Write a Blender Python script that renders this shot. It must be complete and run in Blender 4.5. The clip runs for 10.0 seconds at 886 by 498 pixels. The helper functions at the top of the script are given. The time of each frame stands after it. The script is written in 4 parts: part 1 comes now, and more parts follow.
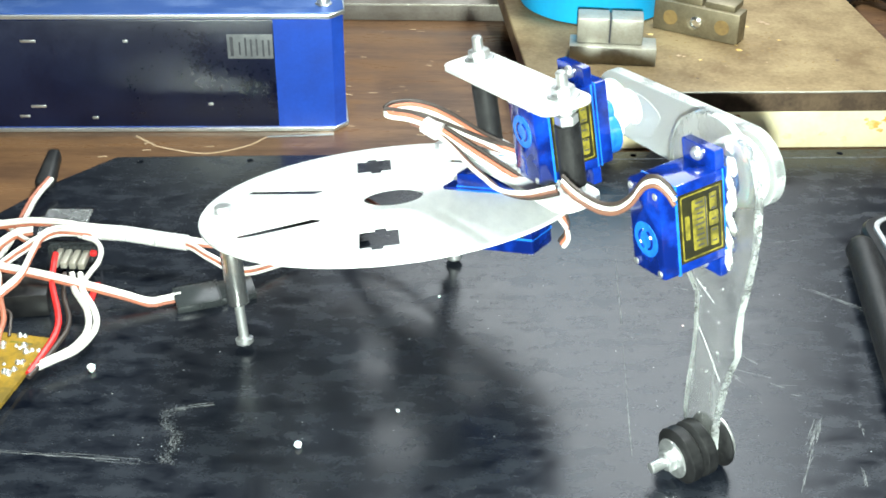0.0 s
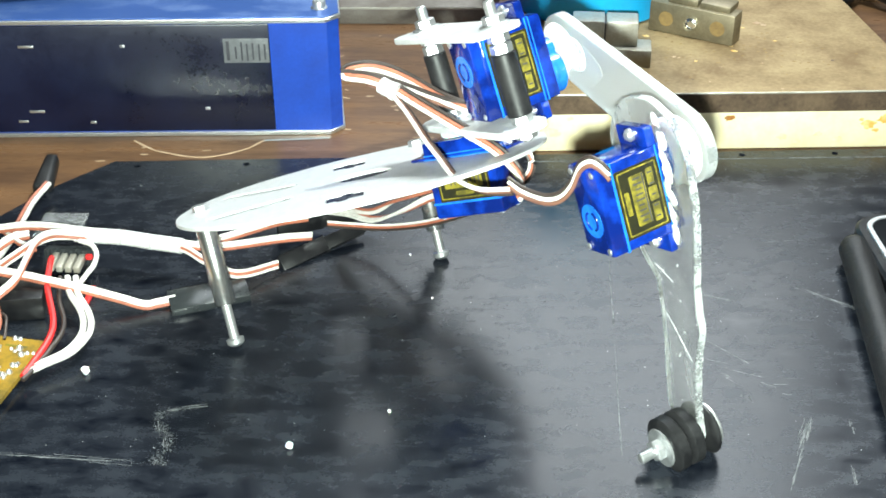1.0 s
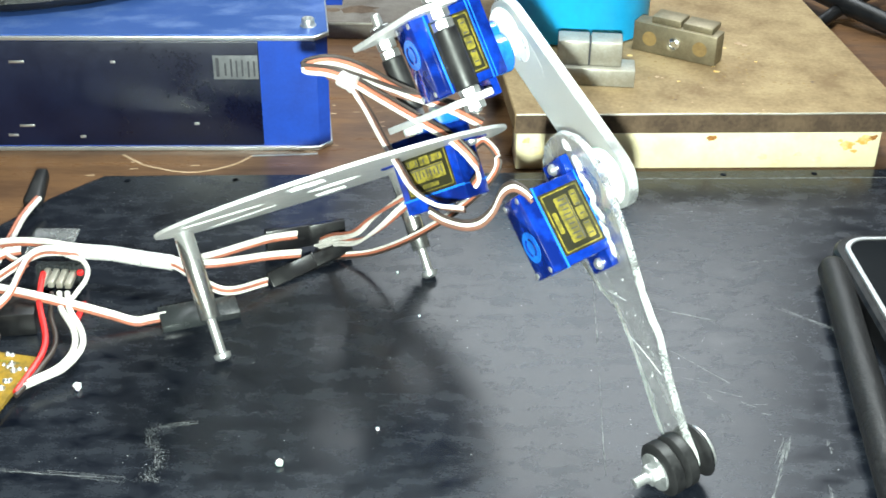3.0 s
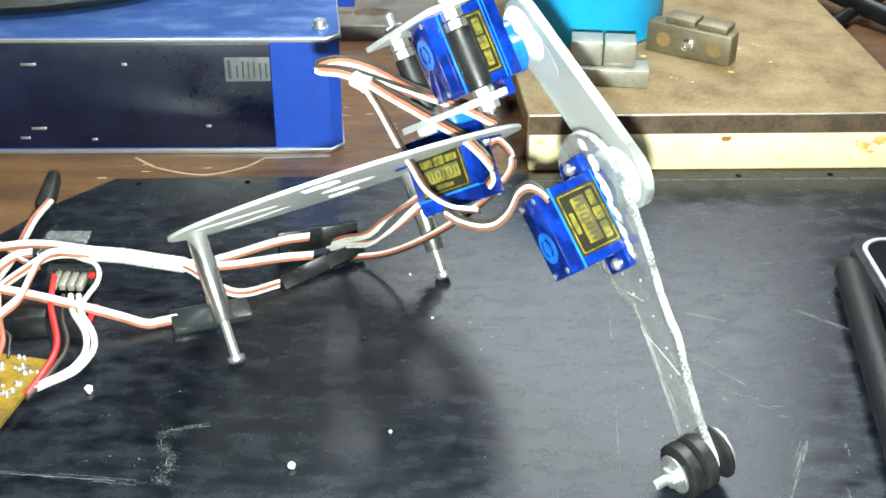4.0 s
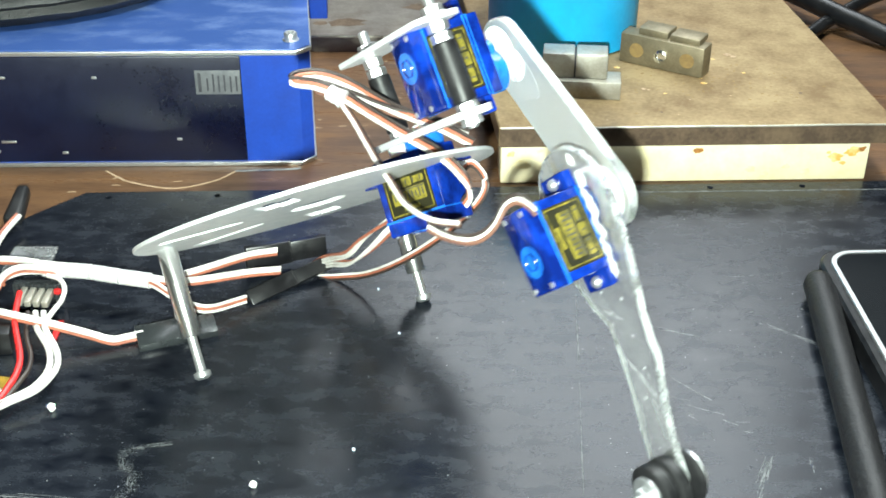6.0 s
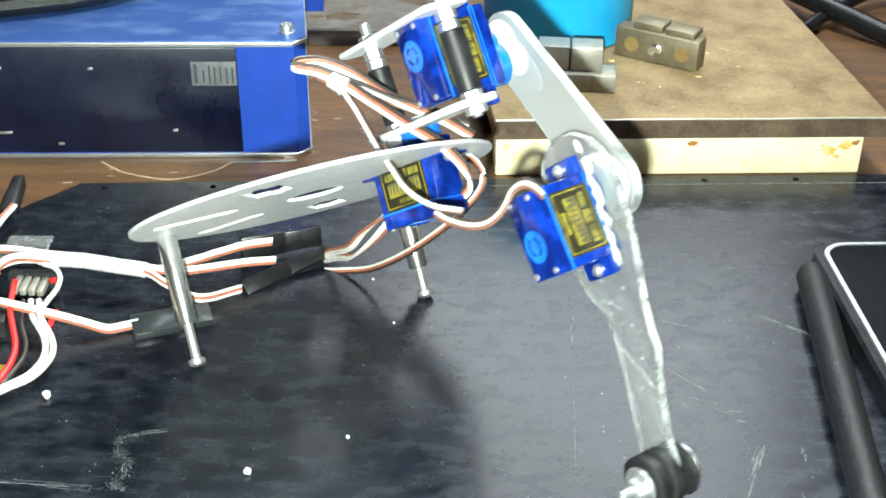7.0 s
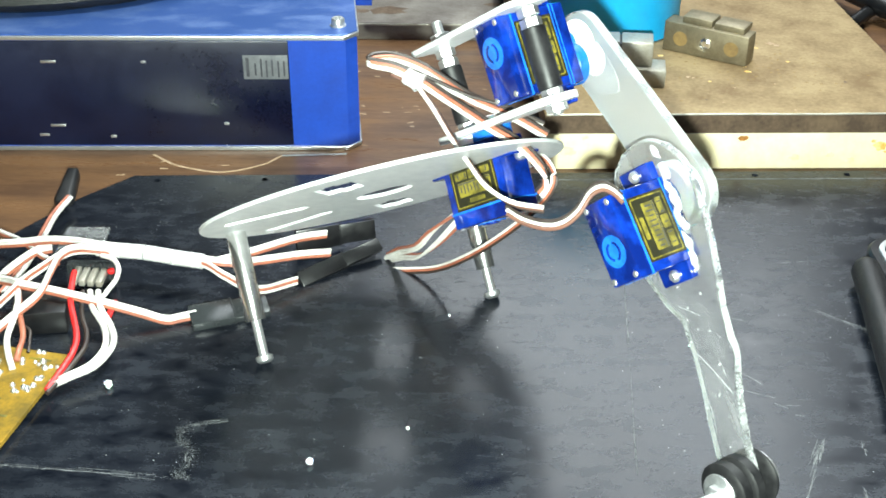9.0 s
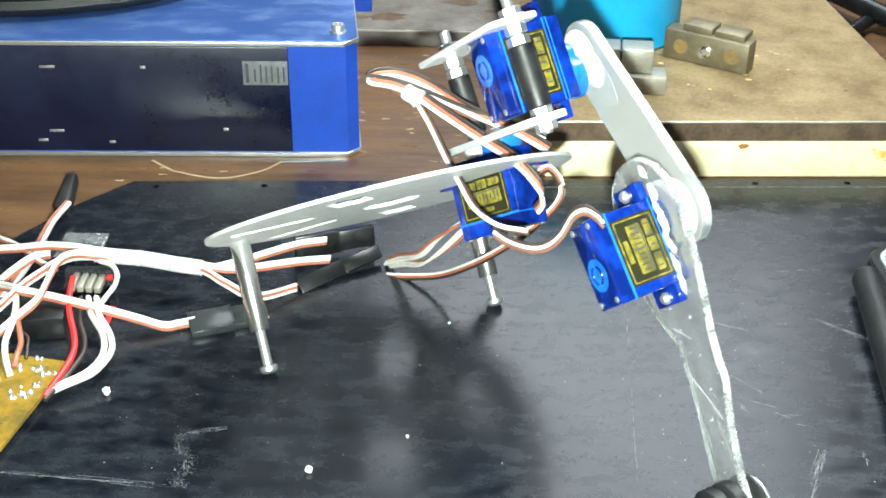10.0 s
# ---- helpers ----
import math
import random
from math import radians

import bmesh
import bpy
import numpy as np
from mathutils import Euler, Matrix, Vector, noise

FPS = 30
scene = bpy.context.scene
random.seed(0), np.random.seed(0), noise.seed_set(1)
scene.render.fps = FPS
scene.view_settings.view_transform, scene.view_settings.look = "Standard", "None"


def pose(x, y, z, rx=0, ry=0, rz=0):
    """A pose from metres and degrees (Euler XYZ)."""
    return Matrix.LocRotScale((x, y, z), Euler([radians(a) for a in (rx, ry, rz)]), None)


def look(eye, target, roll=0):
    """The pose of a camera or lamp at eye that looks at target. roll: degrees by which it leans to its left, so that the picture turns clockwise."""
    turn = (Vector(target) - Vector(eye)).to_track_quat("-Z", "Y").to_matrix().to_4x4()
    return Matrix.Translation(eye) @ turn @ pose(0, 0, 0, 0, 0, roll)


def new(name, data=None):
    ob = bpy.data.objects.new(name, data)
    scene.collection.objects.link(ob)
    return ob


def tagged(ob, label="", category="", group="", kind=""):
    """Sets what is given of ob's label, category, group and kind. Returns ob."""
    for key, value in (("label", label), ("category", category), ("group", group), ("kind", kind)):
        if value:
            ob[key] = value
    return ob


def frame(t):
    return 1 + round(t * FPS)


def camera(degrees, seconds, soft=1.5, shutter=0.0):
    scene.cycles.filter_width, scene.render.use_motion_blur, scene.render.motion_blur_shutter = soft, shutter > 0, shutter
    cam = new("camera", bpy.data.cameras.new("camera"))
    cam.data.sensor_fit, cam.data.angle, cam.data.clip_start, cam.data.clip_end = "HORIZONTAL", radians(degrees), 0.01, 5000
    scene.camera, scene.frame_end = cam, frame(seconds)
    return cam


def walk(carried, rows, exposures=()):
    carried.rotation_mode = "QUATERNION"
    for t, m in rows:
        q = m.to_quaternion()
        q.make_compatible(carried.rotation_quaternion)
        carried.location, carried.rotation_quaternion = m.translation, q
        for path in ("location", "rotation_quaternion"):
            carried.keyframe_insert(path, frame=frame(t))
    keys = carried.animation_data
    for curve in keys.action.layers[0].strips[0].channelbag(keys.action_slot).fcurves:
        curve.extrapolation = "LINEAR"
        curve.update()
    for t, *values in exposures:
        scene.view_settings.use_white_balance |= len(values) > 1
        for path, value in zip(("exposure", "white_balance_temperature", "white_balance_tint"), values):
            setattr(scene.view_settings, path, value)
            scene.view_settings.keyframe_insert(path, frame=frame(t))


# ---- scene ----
from mathutils import geometry

cam = camera(38.0, 10.0, soft=1.7, shutter=0.5)
# seconds, eye in metres, turn in degrees
PATH = [
    (0, -0.0110, -0.0003, 0.2261, 58.34, -0.32, 0.09),
    (0.5, -0.0094, -0.0008, 0.2253, 58.51, -0.06, 0.10),
    (1, -0.0051, -0.0022, 0.2262, 58.54, 0.22, 0.36),
    (1.5, -0.0046, -0.0038, 0.2281, 58.74, 0.12, 0.07),
    (2, -0.0081, -0.0040, 0.2270, 58.39, -0.19, 0.07),
    (2.5, -0.0055, -0.0052, 0.2295, 58.38, 0.11, 0.04),
    (2.7, -0.0071, -0.0051, 0.2344, 58.52, -0.66, -0.34),
    (3.8, -0.0084, -0.0056, 0.2341, 58.76, -0.27, 0.13),
    (4, -0.0078, -0.0034, 0.2319, 58.86, -0.22, 0.20),
    (4.5, -0.0072, -0.0009, 0.2295, 58.56, -0.24, 0.38),
    (5, -0.0028, 0.0000, 0.2343, 58.76, 0.02, 0.26),
    (5.5, 0.0001, -0.0000, 0.2350, 59.01, 0.01, -0.00),
    (7, 0.0015, -0.0030, 0.2324, 59.00, -0.44, -0.16),
    (7.5, -0.0011, -0.0111, 0.2345, 59.54, -0.60, 0.22),
    (8, -0.0073, -0.0073, 0.2329, 59.31, -0.84, 0.38),
    (8.5, -0.0105, -0.0046, 0.2314, 59.14, -0.63, 0.57),
    (9, -0.0095, -0.0049, 0.2324, 58.81, -0.19, 0.81),
    (9.5, -0.0094, -0.0019, 0.2326, 58.70, -0.18, 0.80),
    (10, -0.0106, -0.0035, 0.2320, 59.08, -0.45, 0.79),
]
walk(cam, [(t, pose(x, y, z, rx, ry, rz)) for t, x, y, z, rx, ry, rz in PATH])

# ---- light: one bench lamp over the back of the table, the torch beside the lens, a dim room ----
world = bpy.data.worlds.new("world")
scene.world = world
world.use_nodes = True
world.node_tree.nodes["Background"].inputs[0].default_value = (0.75, 0.85, 1.0, 1)
world.node_tree.nodes["Background"].inputs[1].default_value = 0.11


def lamp(name, eye, target, power, sx, sy, colour):
    d = bpy.data.lights.new(name, "AREA")
    d.shape, d.size, d.size_y, d.energy, d.color = "RECTANGLE", sx, sy, power, colour
    ob = new(name, d)
    ob.matrix_world = look(eye, target)
    return ob


lamp("bench_lamp", (0.15, 0.49, 0.66), (0.02, 0.33, 0.0), 5.6, 0.16, 0.10, (0.90, 1.0, 0.96))
lamp("torch", (-0.006, -0.012, 0.212), (0.0, 0.38, 0.03), 4.8, 0.008, 0.008, (0.87, 1.0, 0.90))
lamp("window_light", (0.19, 1.5, 1.42), (0.03, 0.3, 0.0), 18.5, 0.75, 1.4, (0.88, 0.96, 1.0))
scene.view_settings.exposure = 0.3

# ---- materials ----
MM = 0.001


def mat(name, a, b=None, rough=0.5, metal=0.0, scale=60.0, bump=0.1, rough2=None, fine=900.0, trans=0.0, ior=1.45,
        coat=0.0, stretch=(1, 1, 1), contrast=(0.35, 0.65), perobject=0.0, ss=0.0, haze=None):
    m = bpy.data.materials.new(name)
    m.use_nodes = True
    n, l = m.node_tree.nodes, m.node_tree.links
    p = n["Principled BSDF"]
    co = n.new("ShaderNodeTexCoord")
    mp = n.new("ShaderNodeMapping")
    mp.inputs["Scale"].default_value = stretch
    l.new(co.outputs["Object"], mp.inputs[0])
    big, small = n.new("ShaderNodeTexNoise"), n.new("ShaderNodeTexNoise")
    big.inputs["Scale"].default_value, big.inputs["Detail"].default_value, big.inputs["Roughness"].default_value = scale, 6, 0.62
    small.inputs["Scale"].default_value, small.inputs["Detail"].default_value = fine, 3
    l.new(mp.outputs[0], big.inputs["Vector"])
    l.new(mp.outputs[0], small.inputs["Vector"])
    mr = n.new("ShaderNodeMapRange")
    mr.inputs[1].default_value, mr.inputs[2].default_value = contrast
    add = n.new("ShaderNodeMath")
    add.operation = "MULTIPLY_ADD"
    add.inputs[1].default_value = 0.3
    l.new(small.outputs[0], add.inputs[0])
    l.new(big.outputs[0], add.inputs[2])
    sub = n.new("ShaderNodeMath")
    sub.operation = "SUBTRACT"
    sub.inputs[1].default_value = 0.15
    l.new(add.outputs[0], sub.inputs[0])
    l.new(sub.outputs[0], mr.inputs[0])
    mix = n.new("ShaderNodeMix")
    mix.data_type = "RGBA"
    b = b or tuple(min(1, c * 0.8) for c in a)
    mix.inputs[6].default_value, mix.inputs[7].default_value = (*a, 1), (*b, 1)
    l.new(mr.outputs[0], mix.inputs[0])
    out = mix.outputs[2]
    if perobject:
        oi, hs, ma = n.new("ShaderNodeObjectInfo"), n.new("ShaderNodeHueSaturation"), n.new("ShaderNodeMapRange")
        ma.inputs[3].default_value, ma.inputs[4].default_value = 1 - perobject, 1 + perobject
        l.new(oi.outputs["Random"], ma.inputs[0])
        l.new(ma.outputs[0], hs.inputs["Value"])
        l.new(out, hs.inputs["Color"])
        out = hs.outputs[0]
    l.new(out, p.inputs["Base Color"])
    r = n.new("ShaderNodeMapRange")
    r.inputs[3].default_value, r.inputs[4].default_value = rough, rough2 if rough2 is not None else min(1, rough * 1.35)
    l.new(mr.outputs[0], r.inputs[0])
    l.new(r.outputs[0], p.inputs["Roughness"])
    p.inputs["Metallic"].default_value = metal
    p.inputs["IOR"].default_value = ior
    p.inputs["Transmission Weight"].default_value = trans
    if haze is not None:
        h = n.new("ShaderNodeMapRange")
        h.inputs[3].default_value, h.inputs[4].default_value = trans, haze
        l.new(mr.outputs[0], h.inputs[0])
        l.new(h.outputs[0], p.inputs["Transmission Weight"])
    p.inputs["Coat Weight"].default_value = coat
    p.inputs["Subsurface Weight"].default_value = ss
    if ss:
        p.inputs["Subsurface Scale"].default_value = 0.003
    if bump:
        bu = n.new("ShaderNodeBump")
        bu.inputs["Strength"].default_value, bu.inputs["Distance"].default_value = bump, 0.0004
        l.new(sub.outputs[0], bu.inputs["Height"])
        l.new(bu.outputs[0], p.inputs["Normal"])
    return m


M_BOARD = mat("black_film_board", (0.0016, 0.0024, 0.005), (0.017, 0.020, 0.027), 0.17, scale=120, fine=1500, rough2=0.36, bump=0.07, stretch=(0.75, 1.4, 1), contrast=(0.30, 0.76))
M_TABLE = mat("brown_varnish", (0.165, 0.086, 0.042), (0.075, 0.037, 0.019), 0.25, scale=45, fine=700, rough2=0.5, bump=0.12, stretch=(0.35, 2.5, 1))
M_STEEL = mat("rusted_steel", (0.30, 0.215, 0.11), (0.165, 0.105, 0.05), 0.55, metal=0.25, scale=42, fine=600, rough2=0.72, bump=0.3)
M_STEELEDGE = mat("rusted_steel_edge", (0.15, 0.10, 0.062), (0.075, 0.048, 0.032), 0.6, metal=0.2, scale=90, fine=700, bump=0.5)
M_GREYSTEEL = mat("grey_steel", (0.19, 0.17, 0.15), (0.12, 0.10, 0.085), 0.5, metal=0.3, scale=55, bump=0.3)
M_BAR = mat("ivory_bar", (0.82, 0.74, 0.52), (0.74, 0.64, 0.38), 0.45, scale=55, fine=500, bump=0.15)
M_RUST = mat("rust", (0.42, 0.17, 0.03), (0.22, 0.10, 0.03), 0.8, scale=400, bump=0.4)
M_ORANGE = mat("orange_stain", (0.66, 0.36, 0.07), (0.78, 0.60, 0.28), 0.6, scale=160, fine=600, bump=0.1, contrast=(0.42, 0.62))
M_YELLOWED = mat("yellowed_patch", (0.78, 0.64, 0.34), (0.82, 0.74, 0.52), 0.5, scale=160, fine=600, bump=0.1, contrast=(0.42, 0.62))
M_BOX = mat("blue_paint", (0.014, 0.062, 0.40), (0.010, 0.045, 0.30), 0.33, scale=70, fine=700, rough2=0.45, bump=0.06)
M_BOXTOP = mat("blue_anodised", (0.050, 0.115, 0.36), (0.17, 0.26, 0.50), 0.30, metal=0.4, scale=38, fine=700, rough2=0.5, bump=0.06, stretch=(1, 2, 1), contrast=(0.46, 0.80))
M_PANEL = mat("dark_gloss_panel", (0.0015, 0.0025, 0.012), (0.003, 0.006, 0.026), 0.26, scale=20, bump=0.008, rough2=0.38)
M_ALU = mat("aluminium", (0.72, 0.73, 0.74), (0.55, 0.56, 0.57), 0.30, metal=0.9, scale=90, fine=900, bump=0.08)
M_DISC = mat("frosted_sheet", (0.86, 0.87, 0.87), (0.74, 0.75, 0.76), 0.34, metal=0.0, scale=80, fine=1100, bump=0.08, stretch=(3, 1, 1), trans=0.38, haze=0.28)
M_CHROME = mat("chrome", (0.84, 0.84, 0.83), (0.70, 0.70, 0.69), 0.20, metal=0.96, scale=200, bump=0.04)
M_ZINC = mat("zinc", (0.70, 0.71, 0.72), (0.52, 0.53, 0.54), 0.32, metal=0.85, scale=300, bump=0.1)
M_JAW = mat("ground_steel", (0.40, 0.385, 0.34), (0.29, 0.265, 0.22), 0.36, metal=0.45, scale=90, fine=900, bump=0.12)
M_JAWOLD = mat("oiled_steel", (0.25, 0.21, 0.14), (0.17, 0.14, 0.09), 0.42, metal=0.6, scale=120, bump=0.2)
M_CYAN = mat("cyan_plastic", (0.010, 0.45, 0.88), (0.012, 0.38, 0.78), 0.38, scale=60, fine=500, bump=0.08)
M_BLACK = mat("black_rubber", (0.006, 0.006, 0.007), (0.014, 0.014, 0.015), 0.42, scale=150, fine=1200, bump=0.15)
M_GRAIN = mat("black_leatherette", (0.005, 0.005, 0.006), (0.016, 0.016, 0.017), 0.34, scale=900, fine=2500, bump=0.7)
M_BLACKPL = mat("black_plastic", (0.004, 0.004, 0.005), (0.009, 0.009, 0.010), 0.28, scale=200, bump=0.08)
M_GREYPL = mat("smoky_plastic", (0.030, 0.034, 0.036), (0.020, 0.022, 0.024), 0.22, scale=150, bump=0.1)
M_GLASS = mat("screen_glass", (0.006, 0.007, 0.009), (0.010, 0.011, 0.013), 0.06, scale=15, bump=0.0, rough2=0.14)
M_SERVO = mat("clear_blue_plastic", (0.004, 0.036, 0.34), (0.002, 0.010, 0.10), 0.09, scale=75, fine=260, rough2=0.15, bump=0.02, coat=0.4, contrast=(0.32, 0.58))
M_SERVOLT = mat("light_blue_plastic", (0.014, 0.16, 0.60), (0.008, 0.09, 0.42), 0.2, scale=150, bump=0.05)
M_STICKER = mat("dark_olive_sticker", (0.020, 0.019, 0.008), (0.010, 0.010, 0.006), 0.32, scale=300, ior=1.42, bump=0.05)
M_GOLD = mat("gold_print", (0.20, 0.165, 0.022), (0.07, 0.06, 0.011), 0.34, ior=1.45, scale=260, bump=0.1, contrast=(0.40, 0.6))
M_ACRYL = mat("frosted_acrylic", (0.95, 0.97, 0.98), (0.91, 0.94, 0.95), 0.28, scale=22, fine=400, rough2=0.42, trans=0.90, haze=0.80, ior=1.5, stretch=(0.5, 1, 1), contrast=(0.15, 0.85), bump=0.0)
M_CLEAR = mat("clear_acrylic", (0.98, 0.99, 0.99), (0.95, 0.96, 0.97), 0.06, scale=60, fine=500, rough2=0.38, trans=0.97, haze=0.87, ior=1.48, bump=0.03, stretch=(0.45, 1, 1.5), contrast=(0.42, 0.78))
M_EDGE = mat("cut_acrylic_edge", (0.95, 0.97, 0.97), (0.85, 0.89, 0.89), 0.15, scale=110, fine=1500, rough2=0.5, trans=0.95, haze=0.55, bump=0.5)
M_WHITE = mat("white_nylon", (0.82, 0.84, 0.85), (0.74, 0.76, 0.77), 0.35, scale=140, bump=0.1, ss=0.3)
M_FILM = mat("hazy_film", (0.95, 0.96, 0.96), (0.90, 0.92, 0.93), 0.25, scale=60, fine=900, rough2=0.4, bump=0.1, trans=0.9, haze=0.75, contrast=(0.2, 0.8))
M_GLUE = mat("glue_white", (0.88, 0.90, 0.90), (0.78, 0.80, 0.81), 0.25, scale=300, bump=0.3, trans=0.45)
M_WWHITE = mat("wire_white", (0.66, 0.64, 0.61), (0.52, 0.49, 0.46), 0.4, scale=200, bump=0.08)
M_WRED = mat("wire_orange", (0.38, 0.125, 0.07), (0.28, 0.09, 0.055), 0.4, scale=200, bump=0.08)
M_WBLACK = mat("wire_black", (0.025, 0.018, 0.016), (0.04, 0.028, 0.024), 0.4, scale=200, bump=0.08)
M_WBROWN = mat("wire_brown", (0.16, 0.075, 0.05), (0.12, 0.055, 0.04), 0.4, scale=200, bump=0.08)
M_RED = mat("wire_red", (0.65, 0.02, 0.02), (0.5, 0.015, 0.015), 0.35, scale=200, bump=0.05)
M_SLEEVE = mat("clear_sleeve", (0.90, 0.90, 0.90), (0.82, 0.82, 0.82), 0.18, scale=200, rough2=0.3, trans=0.4, bump=0.15)
M_PCB = mat("amber_board", (0.27, 0.16, 0.02), (0.12, 0.08, 0.015), 0.3, scale=120, bump=0.15, contrast=(0.4, 0.62))
M_SOLDER = mat("solder", (0.75, 0.75, 0.74), (0.6, 0.6, 0.6), 0.25, metal=0.9, scale=500, bump=0.2)
M_PAPER = mat("grey_label", (0.14, 0.145, 0.155), (0.10, 0.105, 0.115), 0.5, scale=200, bump=0.05)
M_INK = mat("dark_ink", (0.03, 0.03, 0.04), (0.05, 0.05, 0.06), 0.5, scale=200, bump=0)
M_CHALK = mat("pale_scratch", (0.13, 0.135, 0.14), (0.05, 0.053, 0.057), 0.6, scale=350, bump=0.2, contrast=(0.4, 0.6))
# colours the board's dust and the painted highlight on the table
M_DUST_HIGHLIGHT = mat("pale_dust_and_highlight", (0.26, 0.265, 0.27), (0.18, 0.185, 0.19), 0.7, scale=300, bump=0)
M_OCHRE = mat("ochre_rust", (0.26, 0.17, 0.06), (0.19, 0.12, 0.05), 0.7, scale=300, bump=0.3)
M_PALE = mat("worn_wood", (0.42, 0.30, 0.20), (0.30, 0.20, 0.12), 0.6, scale=300, bump=0.2)
M_WALL = mat("pale_wall", (0.20, 0.20, 0.19), (0.16, 0.16, 0.15), 0.85, scale=3, fine=60, bump=0.1)


# ---- mesh helpers; lengths in millimetres ----
def finish(bm, name, material, smooth=40):
    bmesh.ops.scale(bm, vec=(MM, MM, MM), verts=bm.verts)
    bmesh.ops.recalc_face_normals(bm, faces=bm.faces)
    me = bpy.data.meshes.new(name)
    bm.to_mesh(me)
    bm.free()
    me.materials.append(material)
    me.polygons.foreach_set("use_smooth", [True] * len(me.polygons))
    me.set_sharp_from_angle(angle=radians(smooth))
    return me


def part(name, bm, material, parent=None, label="", at=None):
    ob = new(name, finish(bm, name, material))
    if parent is not None:
        ob.parent = parent
    if at is not None:
        ob.matrix_local = at
    if label:
        ob["label"] = label
    return ob


def thing(name, label, category, m=None, group="", kind=""):
    ob = tagged(new(name), label, category, group, kind)
    if m is not None:
        ob.matrix_world = m
    return ob


def mpose(x, y, z, rx=0, ry=0, rz=0):
    return pose(x * MM, y * MM, z * MM, rx, ry, rz)


def box(sx, sy, sz, c=(0, 0, 0), bev=0.0, seg=2, bm=None):
    bm = bm or bmesh.new()
    made = bmesh.ops.create_cube(bm, size=1.0, matrix=Matrix.Translation(c) @ Matrix.Diagonal((sx, sy, sz, 1)))
    if bev:
        es = list({e for v in made["verts"] for e in v.link_edges})
        bmesh.ops.bevel(bm, geom=es, offset=bev, segments=seg, affect="EDGES", profile=0.5)
    return bm


AXIS = {"z": Matrix.Identity(4), "y": Matrix.Rotation(radians(-90), 4, "X"), "x": Matrix.Rotation(radians(90), 4, "Y")}


def lathe(profile, axis="z", c=(0, 0, 0), n=28, bm=None):
    """Turns (radius, height) pairs about an axis; ends close where the radius is 0."""
    bm = bm or bmesh.new()
    m = Matrix.Translation(c) @ AXIS[axis]
    rings = []
    for r, h in profile:
        if r <= 1e-6:
            rings.append([bm.verts.new(m @ Vector((0, 0, h)))])
        else:
            rings.append([bm.verts.new(m @ Vector((r * math.cos(2 * math.pi * i / n), r * math.sin(2 * math.pi * i / n), h))) for i in range(n)])
    for a, b in zip(rings, rings[1:]):
        for i in range(n):
            j = (i + 1) % n
            q = [a[i % len(a)], a[j % len(a)], b[j % len(b)], b[i % len(b)]]
            q = list(dict.fromkeys(q))
            if len(q) > 2:
                bm.faces.new(q)
    return bm


def cyl(r, h0, h1, axis="z", c=(0, 0, 0), n=24, bev=0.3, bm=None):
    bev = min(bev, r * 0.45, abs(h1 - h0) * 0.45)
    return lathe([(0, h0), (r - bev, h0), (r, h0 + bev), (r, h1 - bev), (r - bev, h1), (0, h1)], axis, c, n, bm)


def hexnut(r, h0, h1, axis="z", c=(0, 0, 0), bm=None):
    return lathe([(0, h0), (r * 0.9, h0), (r, h0 + 0.25), (r, h1 - 0.25), (r * 0.9, h1), (0, h1)], axis, c, 6, bm)


def spline(pts, steps=8):
    """A smooth line through points (Catmull-Rom)."""
    p = [Vector(q) for q in pts]
    p = [p[0] * 2 - p[1], *p, p[-1] * 2 - p[-2]]
    out = []
    for i in range(1, len(p) - 2):
        for k in range(steps):
            t = k / steps
            a, b, c, d = p[i - 1:i + 3]
            out.append(0.5 * (2 * b + (c - a) * t + (2 * a - 5 * b + 4 * c - d) * t * t + (3 * b - a - 3 * c + d) * t ** 3))
    return out + [p[-2]]


def tube(line, r, n=8, bm=None, flat=1.0):
    bm = bm or bmesh.new()
    rings, up = [], Vector((0, 0, 1))
    for i, q in enumerate(line):
        d = (line[min(i + 1, len(line) - 1)] - line[max(i - 1, 0)]).normalized()
        s = d.cross(up)
        s = s.normalized() if s.length > 0.05 else Vector((1, 0, 0))
        w = s.cross(d)
        rings.append([bm.verts.new(q + r * (math.cos(2 * math.pi * k / n) * s + flat * math.sin(2 * math.pi * k / n) * w)) for k in range(n)])
    for a, b in zip(rings, rings[1:]):
        for k in range(n):
            bm.faces.new((a[k], a[(k + 1) % n], b[(k + 1) % n], b[k]))
    bm.faces.new(rings[0]), bm.faces.new(rings[-1][::-1])
    return bm


